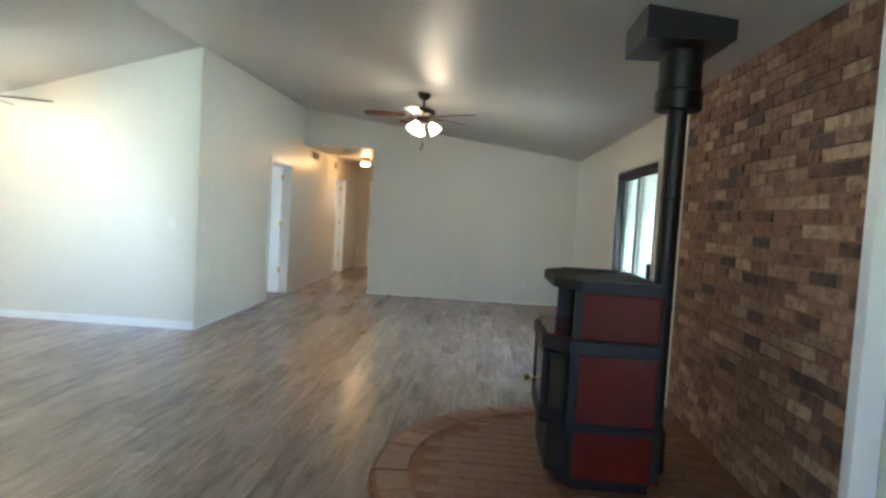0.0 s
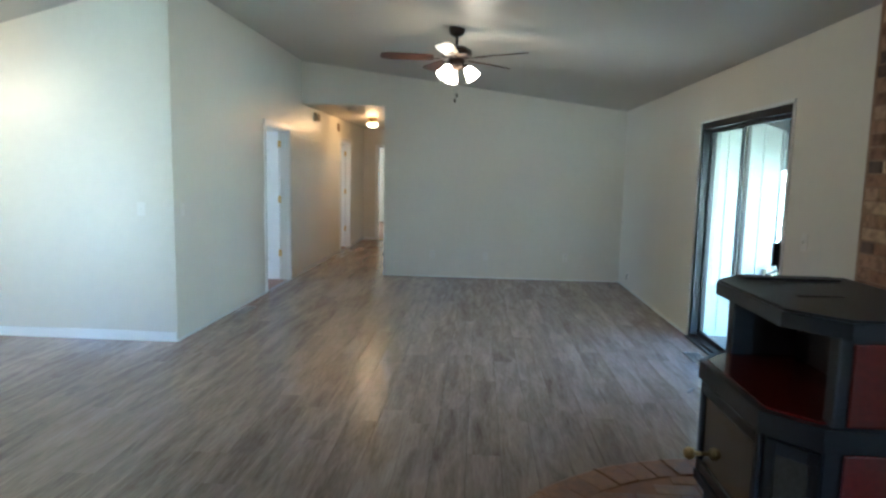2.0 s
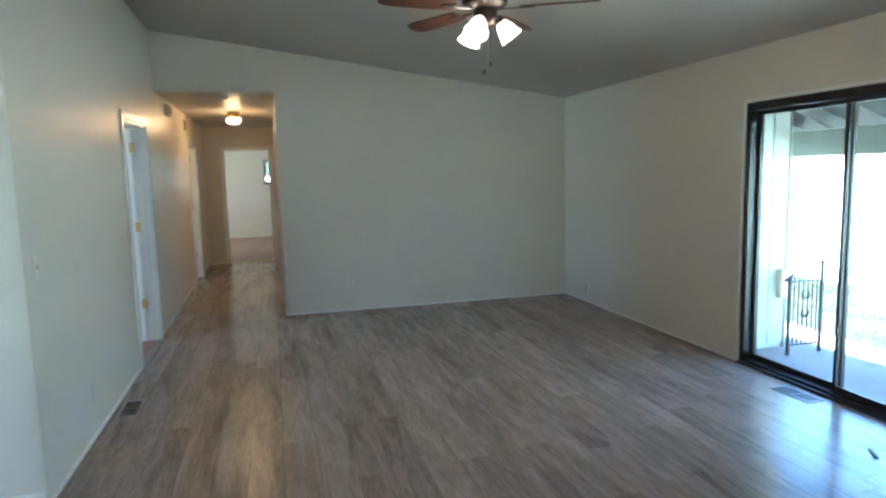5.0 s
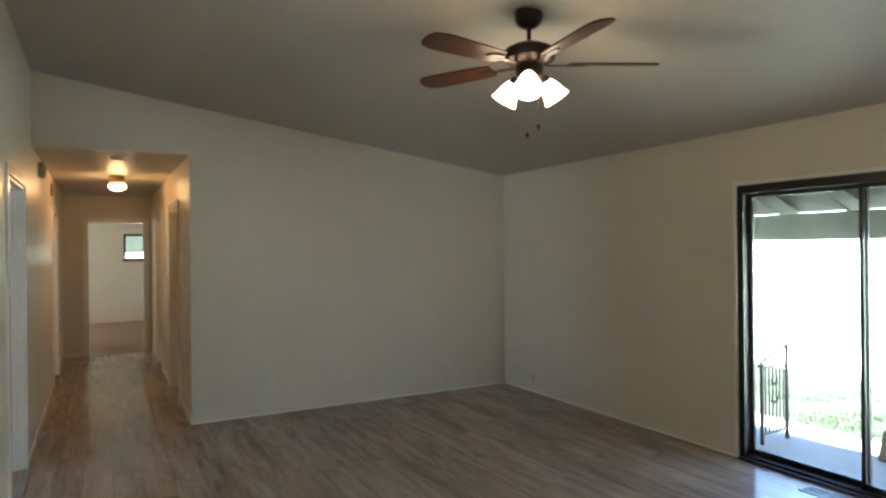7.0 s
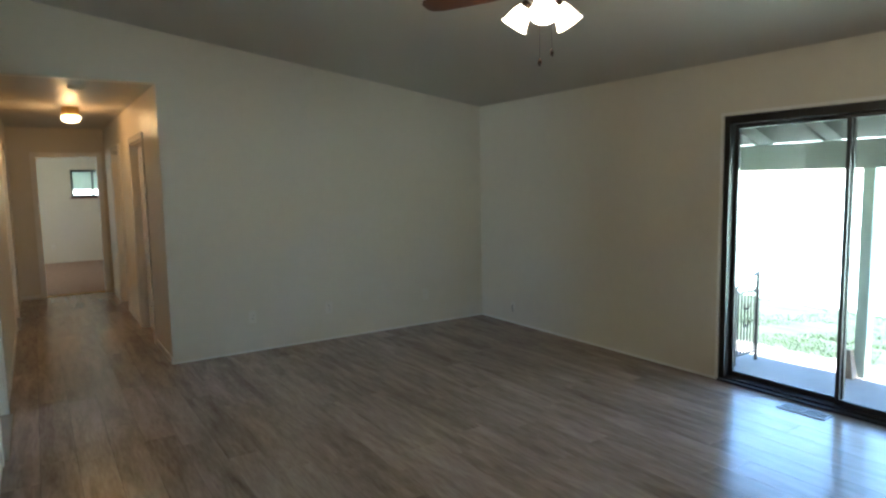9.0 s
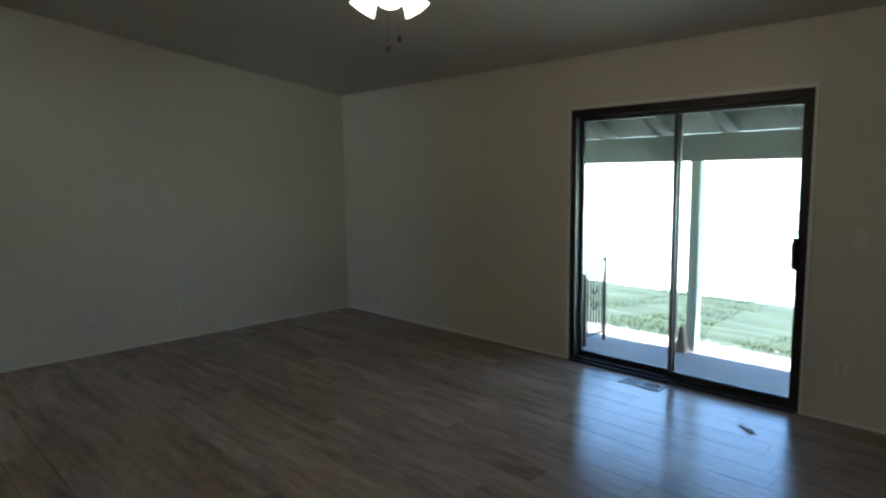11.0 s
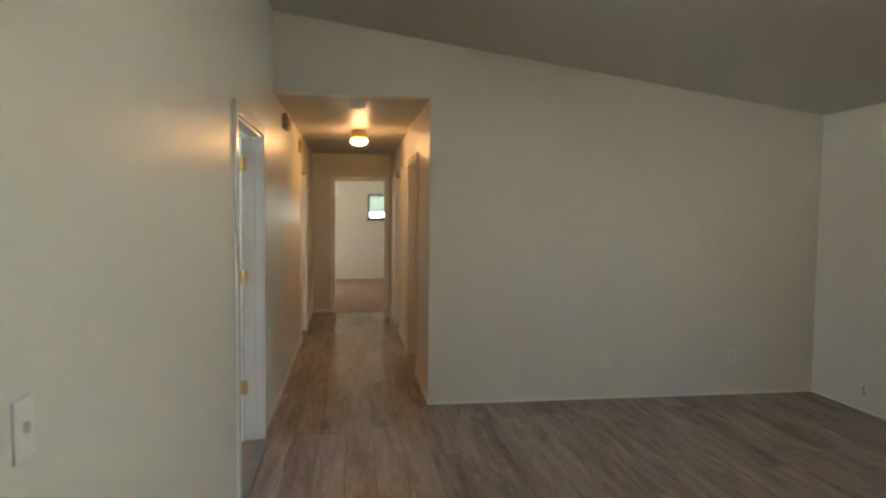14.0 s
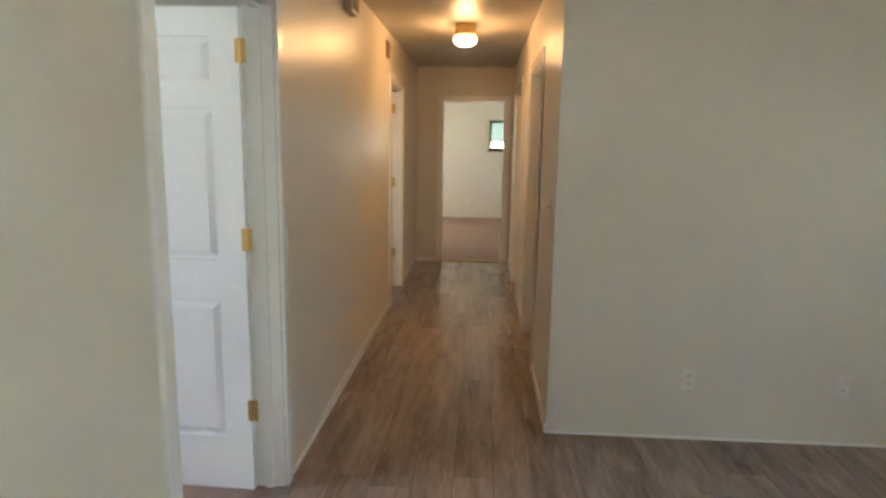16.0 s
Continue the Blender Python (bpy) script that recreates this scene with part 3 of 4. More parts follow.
def ceiling_fan(m, turn, label):
    f = thing("ceiling_fan", m, label, "ceiling fan", "ceiling fans")
    part("canopy", lathe(bmesh.new(), [(0.068, 0.02), (0.070, -0.015), (0.060, -0.045), (0.034, -0.066), (0.016, -0.07)], seg=28), FANMETAL, f, "", True)
    part("downrod", lathe(bmesh.new(), [(0.012, -0.068), (0.012, -0.15)], seg=14), FANMETAL, f, "", True)
    part("motor_housing", lathe(bmesh.new(), [(0.02, -0.14), (0.075, -0.15), (0.122, -0.175), (0.132, -0.20), (0.126, -0.225), (0.095, -0.245), (0.06, -0.25)], seg=36), FANMETAL, f, "", True)
    part("switch_housing", lathe(bmesh.new(), [(0.065, -0.251), (0.070, -0.27), (0.062, -0.315), (0.045, -0.335), (0.012, -0.345)], seg=28), FANMETAL, f, "", True)
    for k in range(5):
        a = turn + 72 * k
        r = pose(0, 0, -0.245, 0, 0, a)
        bm = bmesh.new()
        pts = [(0.20, -0.050), (0.30, -0.060), (0.56, -0.068), (0.625, -0.055), (0.645, -0.025), (0.645, 0.025), (0.625, 0.055), (0.56, 0.068), (0.30, 0.060), (0.20, 0.050)]
        prism(bm, pts, -0.004, 0.004)
        bm.transform(r @ pose(0, 0, 0.0, 12))
        part("blade", bm, FANWOOD, f, "walnut blade")
        bi = boxes((0.085, 0.215, -0.012, 0.012, -0.010, -0.005))
        prism(bi, [(0.20, -0.035), (0.27, -0.02), (0.285, 0.0), (0.27, 0.02), (0.20, 0.035), (0.185, 0.0)], -0.010, -0.005)
        bi.transform(r @ pose(0, 0, 0, 8))
        part("blade_iron", bi, FANMETAL, f)
    for k in range(3):
        a = -129 + 120 * k
        r = pose(0, 0, -0.315, 0, 0, a)
        arm = bmesh.new()
        tube(arm, r @ Vector((0.03, 0, 0.01)), r @ Vector((0.085, 0, 0.0)), 0.010)
        part("lamp_arm", arm, FANMETAL, f, "", True)
        t = r @ pose(0.08, 0, 0.005, 0, 180 - 38, 0)
        cup = lathe(bmesh.new(), [(0.018, -0.012), (0.026, 0.0), (0.028, 0.02)], t, 20)
        part("lamp_socket", cup, FANMETAL, f, "", True)
        sh = lathe(bmesh.new(), [(0.024, 0.012), (0.034, 0.028), (0.046, 0.055), (0.054, 0.085), (0.062, 0.112), (0.068, 0.122), (0.064, 0.121), (0.050, 0.085), (0.041, 0.055), (0.028, 0.028), (0.010, 0.018)], t, 28)
        g = part("glass_shade", sh, SHADE, f, "lit frosted glass bell shade", True)
        g.visible_shadow = False
    for x, y, ln in ((0.012, -0.05, 0.21), (-0.008, 0.012, 0.245)):
        c = bmesh.new()
        tube(c, (x, y, -0.34), (x, y, -0.34 - ln), 0.0011, 6)
        part("pull_chain", c, FANMETAL, f, "", True)
        part("pull_bob", lathe(bmesh.new(), [(0.002, 0.02), (0.009, 0.008), (0.010, -0.004), (0.003, -0.018)], pose(x, y, -0.35 - ln), 12), FANMETAL, f, "", True)
    return f


ceiling_fan(pose(FX, FY, ceil_z(FX) - 0.006), 46, "bronze five-blade ceiling fan with three lit bell shades")
ceiling_fan(pose(DX, DY, ceil_z(DX) - 0.006), 30, "bronze five-blade dining fan with three lit bell shades")

# ---- hall fittings ----
hl = thing("hall_ceiling_light", pose(-0.533, 2.07, HALL_Z - 0.05), "lit frosted glass hall light on a bronze base", "ceiling light")
part("light_base", lathe(bmesh.new(), [(0.080, 0.05), (0.088, -0.026), (0.078, -0.040)], seg=28), BRASS, hl, "bronze base", True)
gl = part("glass_dome", lathe(bmesh.new(), [(0.062, -0.036), (0.090, -0.048), (0.097, -0.068), (0.086, -0.094), (0.055, -0.113), (0.015, -0.12)], seg=32), HALLGLASS, hl, "lit frosted glass", True)
gl.visible_shadow = False
sd = thing("smoke_detector", pose(-0.56, 0.43, HALL_Z), "round white smoke detector on the hall ceiling", "smoke detector")
part("housing", lathe(bmesh.new(), [(0.068, 0.0), (0.068, -0.012), (0.058, -0.032), (0.03, -0.038)], seg=28), PLATE, sd, "", True)
ch = thing("door_chime", pose(XL, 0.74, 2.265), "cream door chime box high on the wall", "door chime")
part("chime_body", boxes((0.0, 0.05, -0.10, 0.10, -0.005, 0.125), bevel=0.008), TAN, ch)
part("chime_grille", boxes(*[(0.05, 0.053, -0.08 + 0.022 * i, -0.068 + 0.022 * i, 0.015, 0.105) for i in range(8)]), plain("chime_slats", (0.30, 0.23, 0.14), 0.6), ch)
bx = thing("wall_vent", pose(XL, 2.32, 2.215), "small brown return vent high on the hall wall", "vent")
part("vent_frame", boxes((0.0, 0.012, -0.075, 0.075, 0.0, 0.135), bevel=0.003), plain("brown_grille", (0.20, 0.13, 0.07), 0.5), bx)
for i in range(6):
    part("slat", boxes((0.012, 0.018, -0.06, 0.06, 0.016 + i * 0.018, 0.026 + i * 0.018)), bpy.data.materials["brown_grille"], bx)

# ---- plates ----


def wall_plate(m, kind, label):
    """A plate in the local x and z, looking along -y."""
    p = thing("light_switch" if kind == "switch" else "outlet", m, label, "light switch" if kind == "switch" else "outlet", "light switches" if kind == "switch" else "wall outlets")
    part("cover_plate", boxes((-0.035, 0.035, -0.006, 0.0, -0.057, 0.057), bevel=0.0025), PLATE, p)
    if kind == "switch":
        part("toggle", boxes((-0.005, 0.005, -0.018, -0.005, -0.008, 0.012), bevel=0.002), PLATE, p)
    else:
        for z in (-0.021, 0.021):
            part("socket", boxes((-0.016, 0.016, -0.009, -0.005, z - 0.014, z + 0.014), bevel=0.003), PLATE, p)
            # Dark bars in place of the shade inside the socket holes.
            part("slot_shade", boxes((-0.008, -0.005, -0.0095, -0.0088, z - 0.005, z + 0.006), (0.005, 0.008, -0.0095, -0.0088, z - 0.005, z + 0.006)), DARK, p)
    return p


wall_plate(pose(-1.485, YC, 1.145), "switch", "white light switch on the dining wall")
wall_plate(pose(XL, -3.725, 1.14, 0, 0, 90), "switch", "white light switch on the bearing wall")
bp_ = thing("blank_plate", pose(XL, -2.98, 0.28, 0, 0, 90), "blank cover plate painted over with the wall", "cover plate")
part("cover_plate", boxes((-0.035, 0.035, -0.005, 0.0, -0.057, 0.057), bevel=0.0025), PAINT, bp_)
wall_plate(pose(0.716, 0, 0.328), "outlet", "white outlet low on the back wall")
wall_plate(pose(1.487, 0, 0.323), "outlet", "white double outlet low on the back wall")
wall_plate(pose(2.63, 0, 0.33), "outlet", "white outlet near the room corner")
wall_plate(pose(XR, -5.04, 1.12, 0, 0, -90), "switch", "white light switch beside the sliding door")
wall_plate(pose(XR, -4.98, 0.33, 0, 0, -90), "outlet", "white outlet beside the sliding door")
wall_plate(pose(0, 0.22, 1.18, 0, 0, -90), "switch", "white light switch at the hall entry")
wall_plate(pose(-0.66, YW, 0.35), "outlet", "white outlet on the bedroom wall")
cb = thing("cable_jack", pose(XR, -0.576, 0.205, 0, 0, -90), "grey cable stub hanging from a wall jack", "cable jack")
part("cover_plate", boxes((-0.03, 0.03, -0.005, 0, -0.05, 0.03), bevel=0.002), PLATE, cb)
cable = bmesh.new()
tube(cable, (0, -0.004, 0.0), (0.012, -0.03, -0.012), 0.005)
tube(cable, (0.012, -0.03, -0.012), (0.035, -0.035, -0.07), 0.005)
part("cable", cable, GREYMETAL, cb, "grey cable end", True)

# ---- floor registers ----


def register(m, label):
    r = thing("floor_register", m, label, "floor register", "floor registers")
    part("rim", boxes((-0.155, 0.155, -0.065, -0.05, 0, 0.006), (-0.155, 0.155, 0.05, 0.065, 0, 0.006), (-0.155, -0.14, -0.05, 0.05, 0, 0.006), (0.14, 0.155, -0.05, 0.05, 0, 0.006), (-0.006, 0.006, -0.05, 0.05, 0, 0.006)), GREYMETAL, r)
    # Flat dark sheet in place of the shade down the duct.
    part("well_shade", boxes((-0.14, 0.14, -0.05, 0.05, 0.0005, 0.0015)), DARK, r)
    for i in range(9):
        y = -0.042 + i * 0.0105
        part("louvre", boxes((-0.14, 0.14, y - 0.002, y + 0.002, 0.0015, 0.005)), GREYMETAL, r)
    return r


register(pose(3.25, -3.79, 0.0005, 0, 0, 90), "grey metal floor register before the sliding door")
register(pose(-1.09, -2.58, 0.0005, 0, 0, 90), "grey metal floor register beside the wall")
lf = bmesh.new()
prism(lf, [(0, 0), (0.05, 0.012), (0.075, 0.04), (0.06, 0.045), (0.03, 0.03), (-0.01, 0.022)], 0.001, 0.006)
prism(lf, [(0.06, 0.03), (0.11, 0.035), (0.10, 0.06), (0.07, 0.05)], 0.001, 0.005)
tagged(shape("scrap", lf, LEAF, m=pose(2.90, -4.68, 0, 0, 0, 35)), "torn dark scrap lying on the plank floor", "litter")

pc = thing("pantry_cabinet", pose(-2.32, -6.16, 0), "white pantry cabinet doors set into the partition", "cabinet")
for z0, z1 in ((0.10, 0.68), (1.63, 2.19)):
    d = part("cabinet_door", boxes((0.0, 0.018, -0.36, 0.365, z0, z1), bevel=0.004), GREYMETAL, pc, "grey framed door")
    part("door_panel", boxes((0.018, 0.022, -0.30, 0.305, z0 + 0.06, z1 - 0.06), bevel=0.002), TRIM, d)
# ---- stove ----
PX, PY = 2.88, -6.985          # flue
SX0, SX1, SY, SW = 2.27, 2.78, -6.985, 0.372       # front, back, middle line, half width


def bay(x0, grow=0.0):
    """Plan of the stove: flat front, slanted corners, straight sides."""
    f = 0.25
    return [(x0 - grow, SY - f), (x0 + 0.105, SY - SW - grow), (SX1, SY - SW - grow), (SX1, SY + SW + grow), (x0 + 0.105, SY + SW + grow), (x0 - grow, SY + f)]


def stove():
    s = thing("wood_stove", pose(0, 0, HEARTH), "dark iron wood stove with oxblood enamel side panels on the hearth", "wood stove")
    part("plinth", prism(bmesh.new(), bay(SX0 + 0.03, -0.03), 0.0, 0.06), IRON, s)
    part("ash_drawer", prism(bmesh.new(), bay(SX0 - 0.005), 0.06, 0.31), IRON, s)
    part("lower_ledge", prism(bmesh.new(), bay(SX0 - 0.035, 0.012), 0.31, 0.345), IRON, s)
    part("firebox", prism(bmesh.new(), bay(SX0 - 0.03), 0.345, 0.70), IRON, s)
    part("shelf", prism(bmesh.new(), bay(SX0 - 0.043, 0.012), 0.70, 0.765), IRON, s)
    part("shelf_tile", prism(bmesh.new(), [(SX0 - 0.03, SY - 0.235), (SX0 + 0.07, SY - SW + 0.03), (SX0 + 0.32, SY - SW + 0.03), (SX0 + 0.32, SY + SW - 0.03), (SX0 + 0.07, SY + SW - 0.03), (SX0 - 0.03, SY + 0.235)], 0.765, 0.772), RED, s, "red enamel shelf")
    up = boxes((SX0 + 0.33, SX1, SY - SW, SY + SW, 0.765, 1.015), (SX0 + 0.16, SX0 + 0.33, SY - SW, SY - SW + 0.035, 0.765, 1.015), (SX0 + 0.16, SX0 + 0.33, SY + SW - 0.035, SY + SW, 0.765, 1.015))
    part("warming_niche", up, NICHE_DARK, s, "open warming niche, near-black red inside")
    for y in (SY - SW, SY + SW - 0.05):
        part("post", boxes((SX0 + 0.085, SX0 + 0.165, y, y + 0.05, 0.765, 1.015), bevel=0.006), IRON, s)
    top = prism(bmesh.new(), bay(SX0, 0.015), 1.015, 1.068)
    bmesh.ops.bevel(top, geom=[e for e in top.edges if e.verts[0].co.z > 1.05 and e.verts[1].co.z > 1.05], offset=0.008, segments=2, affect="EDGES")
    t = part("top_plate", top, IRON, s)
    # Dark bar on the plate, put there as the shade of a slot.
    part("lid_slot_shade", boxes((2.40, 2.54, SY - 0.05, SY - 0.035, 1.0682, 1.0695)), DARK, t)
    part("rear_grille", boxes((2.36, 2.70, SY + 0.26, SY + 0.33, 1.068, 1.078), bevel=0.003), BLACK, t)
    # side panels
    for side in (-1, 1):
        for z0, z1 in ((0.07, 0.305), (0.352, 0.695), (0.772, 1.005)):
            for x0, x1 in ((SX0 + 0.118, SX1 - 0.006),):
                y0 = SY + side * SW
                part("enamel_tile", boxes((x0, x1, min(y0, y0 + side * 0.012), max(y0, y0 + side * 0.012), z0, z1), bevel=0.006), RED, s, "oxblood enamel tile")
    # doors of the bay
    front = [((SX0 - 0.03, SY + 0.25), (SX0 - 0.03, SY - 0.25)), ((SX0 - 0.03, SY - 0.25), (SX0 + 0.075, SY - SW)), ((SX0 + 0.075, SY + SW), (SX0 - 0.03, SY + 0.25))]
    for a, b in front:
        a, b = Vector((*a, 0)), Vector((*b, 0))
        ux = (b - a).normalized()
        L = (b - a).length
        out = Vector((ux.y, -ux.x, 0))
        if out.x > 0:
            out = -out
        m = Matrix((( ux.x, out.x, 0, a.x), (ux.y, out.y, 0, a.y), (0, 0, 1, 0), (0, 0, 0, 1)))
        w = 0.035
        fr = boxes((0.008, w, 0, 0.016, 0.355, 0.69), (L - w, L - 0.008, 0, 0.016, 0.355, 0.69), (w, L - w, 0, 0.016, 0.355, 0.395), (w, L - w, 0, 0.016, 0.65, 0.69), bevel=0.004)
        fr.transform(m)
        bmesh.ops.recalc_face_normals(fr, faces=fr.faces[:])
        d = part("door_frame", fr, IRON, s)
        g = boxes((w, L - w, 0.001, 0.007, 0.395, 0.65))
        g.transform(m)
        bmesh.ops.recalc_face_normals(g, faces=g.faces[:])
        part("glass", g, STOVEGLASS, d, "dark reflective stove glass")
    part("rear_duct", boxes((SX1, SX1 + 0.09, SY - 0.22, SY + 0.05, 0.0, 0.34), (SX1, SX1 + 0.05, SY - 0.20, SY + 0.05, 0.34, 0.95), bevel=0.01), BLACK, s)
    part("flue_elbow", tube(tube(bmesh.new(), (SX1 + 0.02, SY + 0.12, 0.80), (SX1 + 0.10, SY + 0.15, 0.80), 0.055, 20), (SX1 + 0.02, SY + 0.14, 0.80), (PX, PY, 0.80), 0.055, 20), BLACK, s, "", True)
    k = bmesh.new()
    tube(k, (SX0 - 0.04, SY + 0.21, 0.42), (SX0 - 0.07, SY + 0.21, 0.42), 0.008)
    lathe(k, [(0.006, 0), (0.020, 0.008), (0.024, 0.022), (0.016, 0.036), (0.003, 0.04)], pose(SX0 - 0.062, SY + 0.21, 0.42, 0, -90), 18)
    part("door_handle", k, BRASS, s, "brass door handle", True)
    return s


stove()
fl = thing("flue_pipe", pose(PX, PY, HEARTH), "black stovepipe rising from the hearth to the ceiling box", "flue")
part("lower_pipe", lathe(bmesh.new(), [(0.075, 0.0), (0.075, 0.22), (0.053, 0.26), (0.053, 2.0)], seg=28), BLACK, fl, "", True)
part("support_collar", lathe(bmesh.new(), [(0.118, 1.98), (0.124, 1.99), (0.124, 2.08), (0.112, 2.09), (0.112, 2.32)], seg=32), BLACK, fl, "", True)
for z in (0.9, 1.5):
    part("pipe_seam", lathe(bmesh.new(), [(0.0535, z), (0.056, z + 0.006), (0.056, z + 0.020), (0.0535, z + 0.026)], seg=28, cap=False), BLACK, fl, "", True)
part("ceiling_box", boxes((-0.26, 0.18, -0.28, 0.20, 2.29, 2.46), bevel=0.006), BLACK, fl, "black ceiling support box")

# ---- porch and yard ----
porch = structure("pavement_porch", boxes((XR + 0.14, 4.80, -9.5, 1.2, YARD - 0.15, YARD)), CONCRETE_SHADE, "concrete porch slab, darkened for the roof's shade", "pavement")
structure("pavement_walk", boxes((4.80, 5.28, -14, 6, YARD - 0.15, YARD - 0.03)), PALE, "tan concrete walk coloured pale as in sun", "pavement")
# Grass as well, coloured very pale to stand for the sun on it.
structure("ground", boxes((-400, 600, -500, 500, YARD - 0.5, YARD - 0.10)), SUNFIELD, "grass field coloured pale green for full sun", "ground")
gr = bmesh.new()
NX, NY = 26, 60
gv = [[gr.verts.new((5.28 + 2.7 * i / NX + (0.5 * noise.noise(Vector((0, j * 0.23, 3))) if i == NX else 0), -20 + 32 * j / NY,
                     YARD - 0.06 + 0.03 * noise.noise(Vector((i * 0.5, j * 0.5, 1))) - (0.05 if i == NX else 0))) for j in range(NY + 1)] for i in range(NX + 1)]
for i in range(NX):
    for j in range(NY):
        gr.faces.new((gv[i][j], gv[i + 1][j], gv[i + 1][j + 1], gv[i][j + 1]))
structure("ground_lawn", gr, GRASS, "patchy green lawn, darkened for the house's shade", "ground")
rng = random.Random(5)
verts, faces = [], []
for k in range(60000):
    x, y = 5.26 + 2.7 * rng.random() ** 1.2, -9 + 12 * rng.random()
    if noise.noise(Vector((x * 1.3, y * 1.3, 7))) < -0.05 + 0.12 * noise.noise(Vector((x * 5, y * 5, 2))):
        continue
    a, h, w = rng.random() * 6.28, 0.018 + 0.035 * rng.random(), 0.004
    dx, dy = math.cos(a) * w, math.sin(a) * w
    lx, ly = (rng.random() - 0.5) * 0.04, (rng.random() - 0.5) * 0.04
    i = len(verts)
    z = YARD - 0.07
    verts += [(x - dx, y - dy, z), (x + dx, y + dy, z), (x + lx, y + ly, z + h)]
    faces.append((i, i + 1, i + 2))
me = bpy.data.meshes.new("lawn_grass")
me.from_pydata(verts, [], faces)
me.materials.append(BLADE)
tagged(new("lawn_grass", me), "short green lawn grass, darkened for the house's shade", "grass", kind="stuff")
lv = bmesh.new()
for k in range(70):
    x, y, a = 5.20 + 0.18 * rng.random(), -8 + 10 * rng.random(), rng.random() * 6.28
    c, s_ = math.cos(a) * 0.03, math.sin(a) * 0.03
    z = YARD - 0.028 + 0.012 * rng.random()
    vs = [lv.verts.new(v) for v in ((x - c, y - s_, z), (x + s_, y - c, z + 0.012), (x + c, y + s_, z), (x - s_, y + c, z + 0.004))]
    lv.faces.new(vs)
tagged(shape("leaf_litter", lv, LEAF), "dark leaf litter along the lawn edge", "leaves", kind="stuff")

# storage bump-out with grooved siding
bump = thing("storage_closet", pose(3.556, -2.42, YARD), "porch storage closet clad in pale grooved siding", "closet")
part("wall_core", boxes((0.0, 0.88, 0.02, 2.4, 0, 2.55)), SIDING, bump)
for i in range(5):
    part("siding_board", boxes((0.0 + i * 0.177, 0.168 + i * 0.177, 0.0, 0.02, 0.05, 2.5)), SIDING, bump)
part("corner_board", boxes((0.885, 0.905, -0.004, 0.09, 0.0, 2.5)), TIMBER, bump)
part("meter_box", boxes((0.79, 0.87, -0.06, 0.0, 0.48, 0.74), bevel=0.008), TAN, bump, "tan electrical box")

# outside wall skin
roof = thing("porch_roof", pose(0, 0, 0), "pale painted porch roof, deck and rafters darkened for shade", "porch roof")


def roof_z(x):
    return 2.33 - 0.36 * (x - 3.6)


rb = bmesh.new()
for a, b in ((3.6, 5.15),):
    vs = [rb.verts.new(v) for v in ((a, -10, roof_z(a) + 0.1), (b, -10, roof_z(b) + 0.1), (b, 2, roof_z(b) + 0.1), (a, 2, roof_z(a) + 0.1), (a, -10, roof_z(a) + 0.14), (b, -10, roof_z(b) + 0.14), (b, 2, roof_z(b) + 0.14), (a, 2, roof_z(a) + 0.14))]
    for f in ((3, 2, 1, 0), (4, 5, 6, 7), (0, 1, 5, 4), (1, 2, 6, 5), (2, 3, 7, 6), (3, 0, 4, 7)):
        rb.faces.new([vs[i] for i in f])
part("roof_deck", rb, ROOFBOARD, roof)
for i in range(19):
    y = -9.8 + i * 0.61
    b = bmesh.new()
    a, c = 3.6, 5.1
    vs = [b.verts.new(v) for v in ((a, y, roof_z(a) - 0.03), (c, y, roof_z(c) - 0.03), (c, y + 0.04, roof_z(c) - 0.03), (a, y + 0.04, roof_z(a) - 0.03), (a, y, roof_z(a) + 0.098), (c, y, roof_z(c) + 0.098), (c, y + 0.04, roof_z(c) + 0.098), (a, y + 0.04, roof_z(a) + 0.098))]
    for f in ((3, 2, 1, 0), (4, 5, 6, 7), (0, 1, 5, 4), (1, 2, 6, 5), (2, 3, 7, 6), (3, 0, 4, 7)):
        b.faces.new([vs[i] for i in f])
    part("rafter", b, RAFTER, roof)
part("beam", boxes((4.80, 4.89, -10, 2, 1.61, 1.85)), TIMBER, roof)
for y in (-8.9, -6.2, -3.45):
    part("porch_post", boxes((4.80, 4.89, y - 0.045, y + 0.045, YARD, 1.61), bevel=0.004), SAGE, roof)

# Added wedge: the post's shaded base put in as a dark brown shape.
stub = thing("post_base_wedge", pose(4.74, -3.40, YARD), "brown wedge added for the porch post's dark base", "wedge")
wedge = boxes((-0.045, 0.045, -0.05, 0.05, 0.0, 0.24))
for v in wedge.verts:
    if v.co.z > 0.1:
        v.co.x, v.co.y = v.co.x * 0.55, v.co.y * 0.3
part("wedge", wedge, plain("wedge_brown", (0.20, 0.15, 0.12), 0.8, vary=0.3, scale=9), stub)

rail = thing("iron_railing", pose(4.28, -2.645, YARD), "short black wrought iron porch railing", "railing")
for x, top in ((0.0, 0.70), (0.35, 0.83)):
    part("post", boxes((x - 0.013, x + 0.013, -0.013, 0.013, 0, top), bevel=0.003), BLACK, rail)
hand = bmesh.new()
bend = [(-0.05, 0.675), (0.0, 0.705), (0.09, 0.75), (0.18, 0.772), (0.27, 0.805), (0.36, 0.835)]
for (x0, z0), (x1, z1) in zip(bend, bend[1:]):
    tube(hand, (x0, 0, z0), (x1, 0, z1), 0.013, 8)
part("hand_rail", hand, BLACK, rail, "", True)
part("top_rail", boxes((0.013, 0.337, -0.008, 0.008, 0.655, 0.672)), BLACK, rail)
part("bottom_rail", boxes((0.013, 0.337, -0.008, 0.008, 0.08, 0.095)), BLACK, rail)
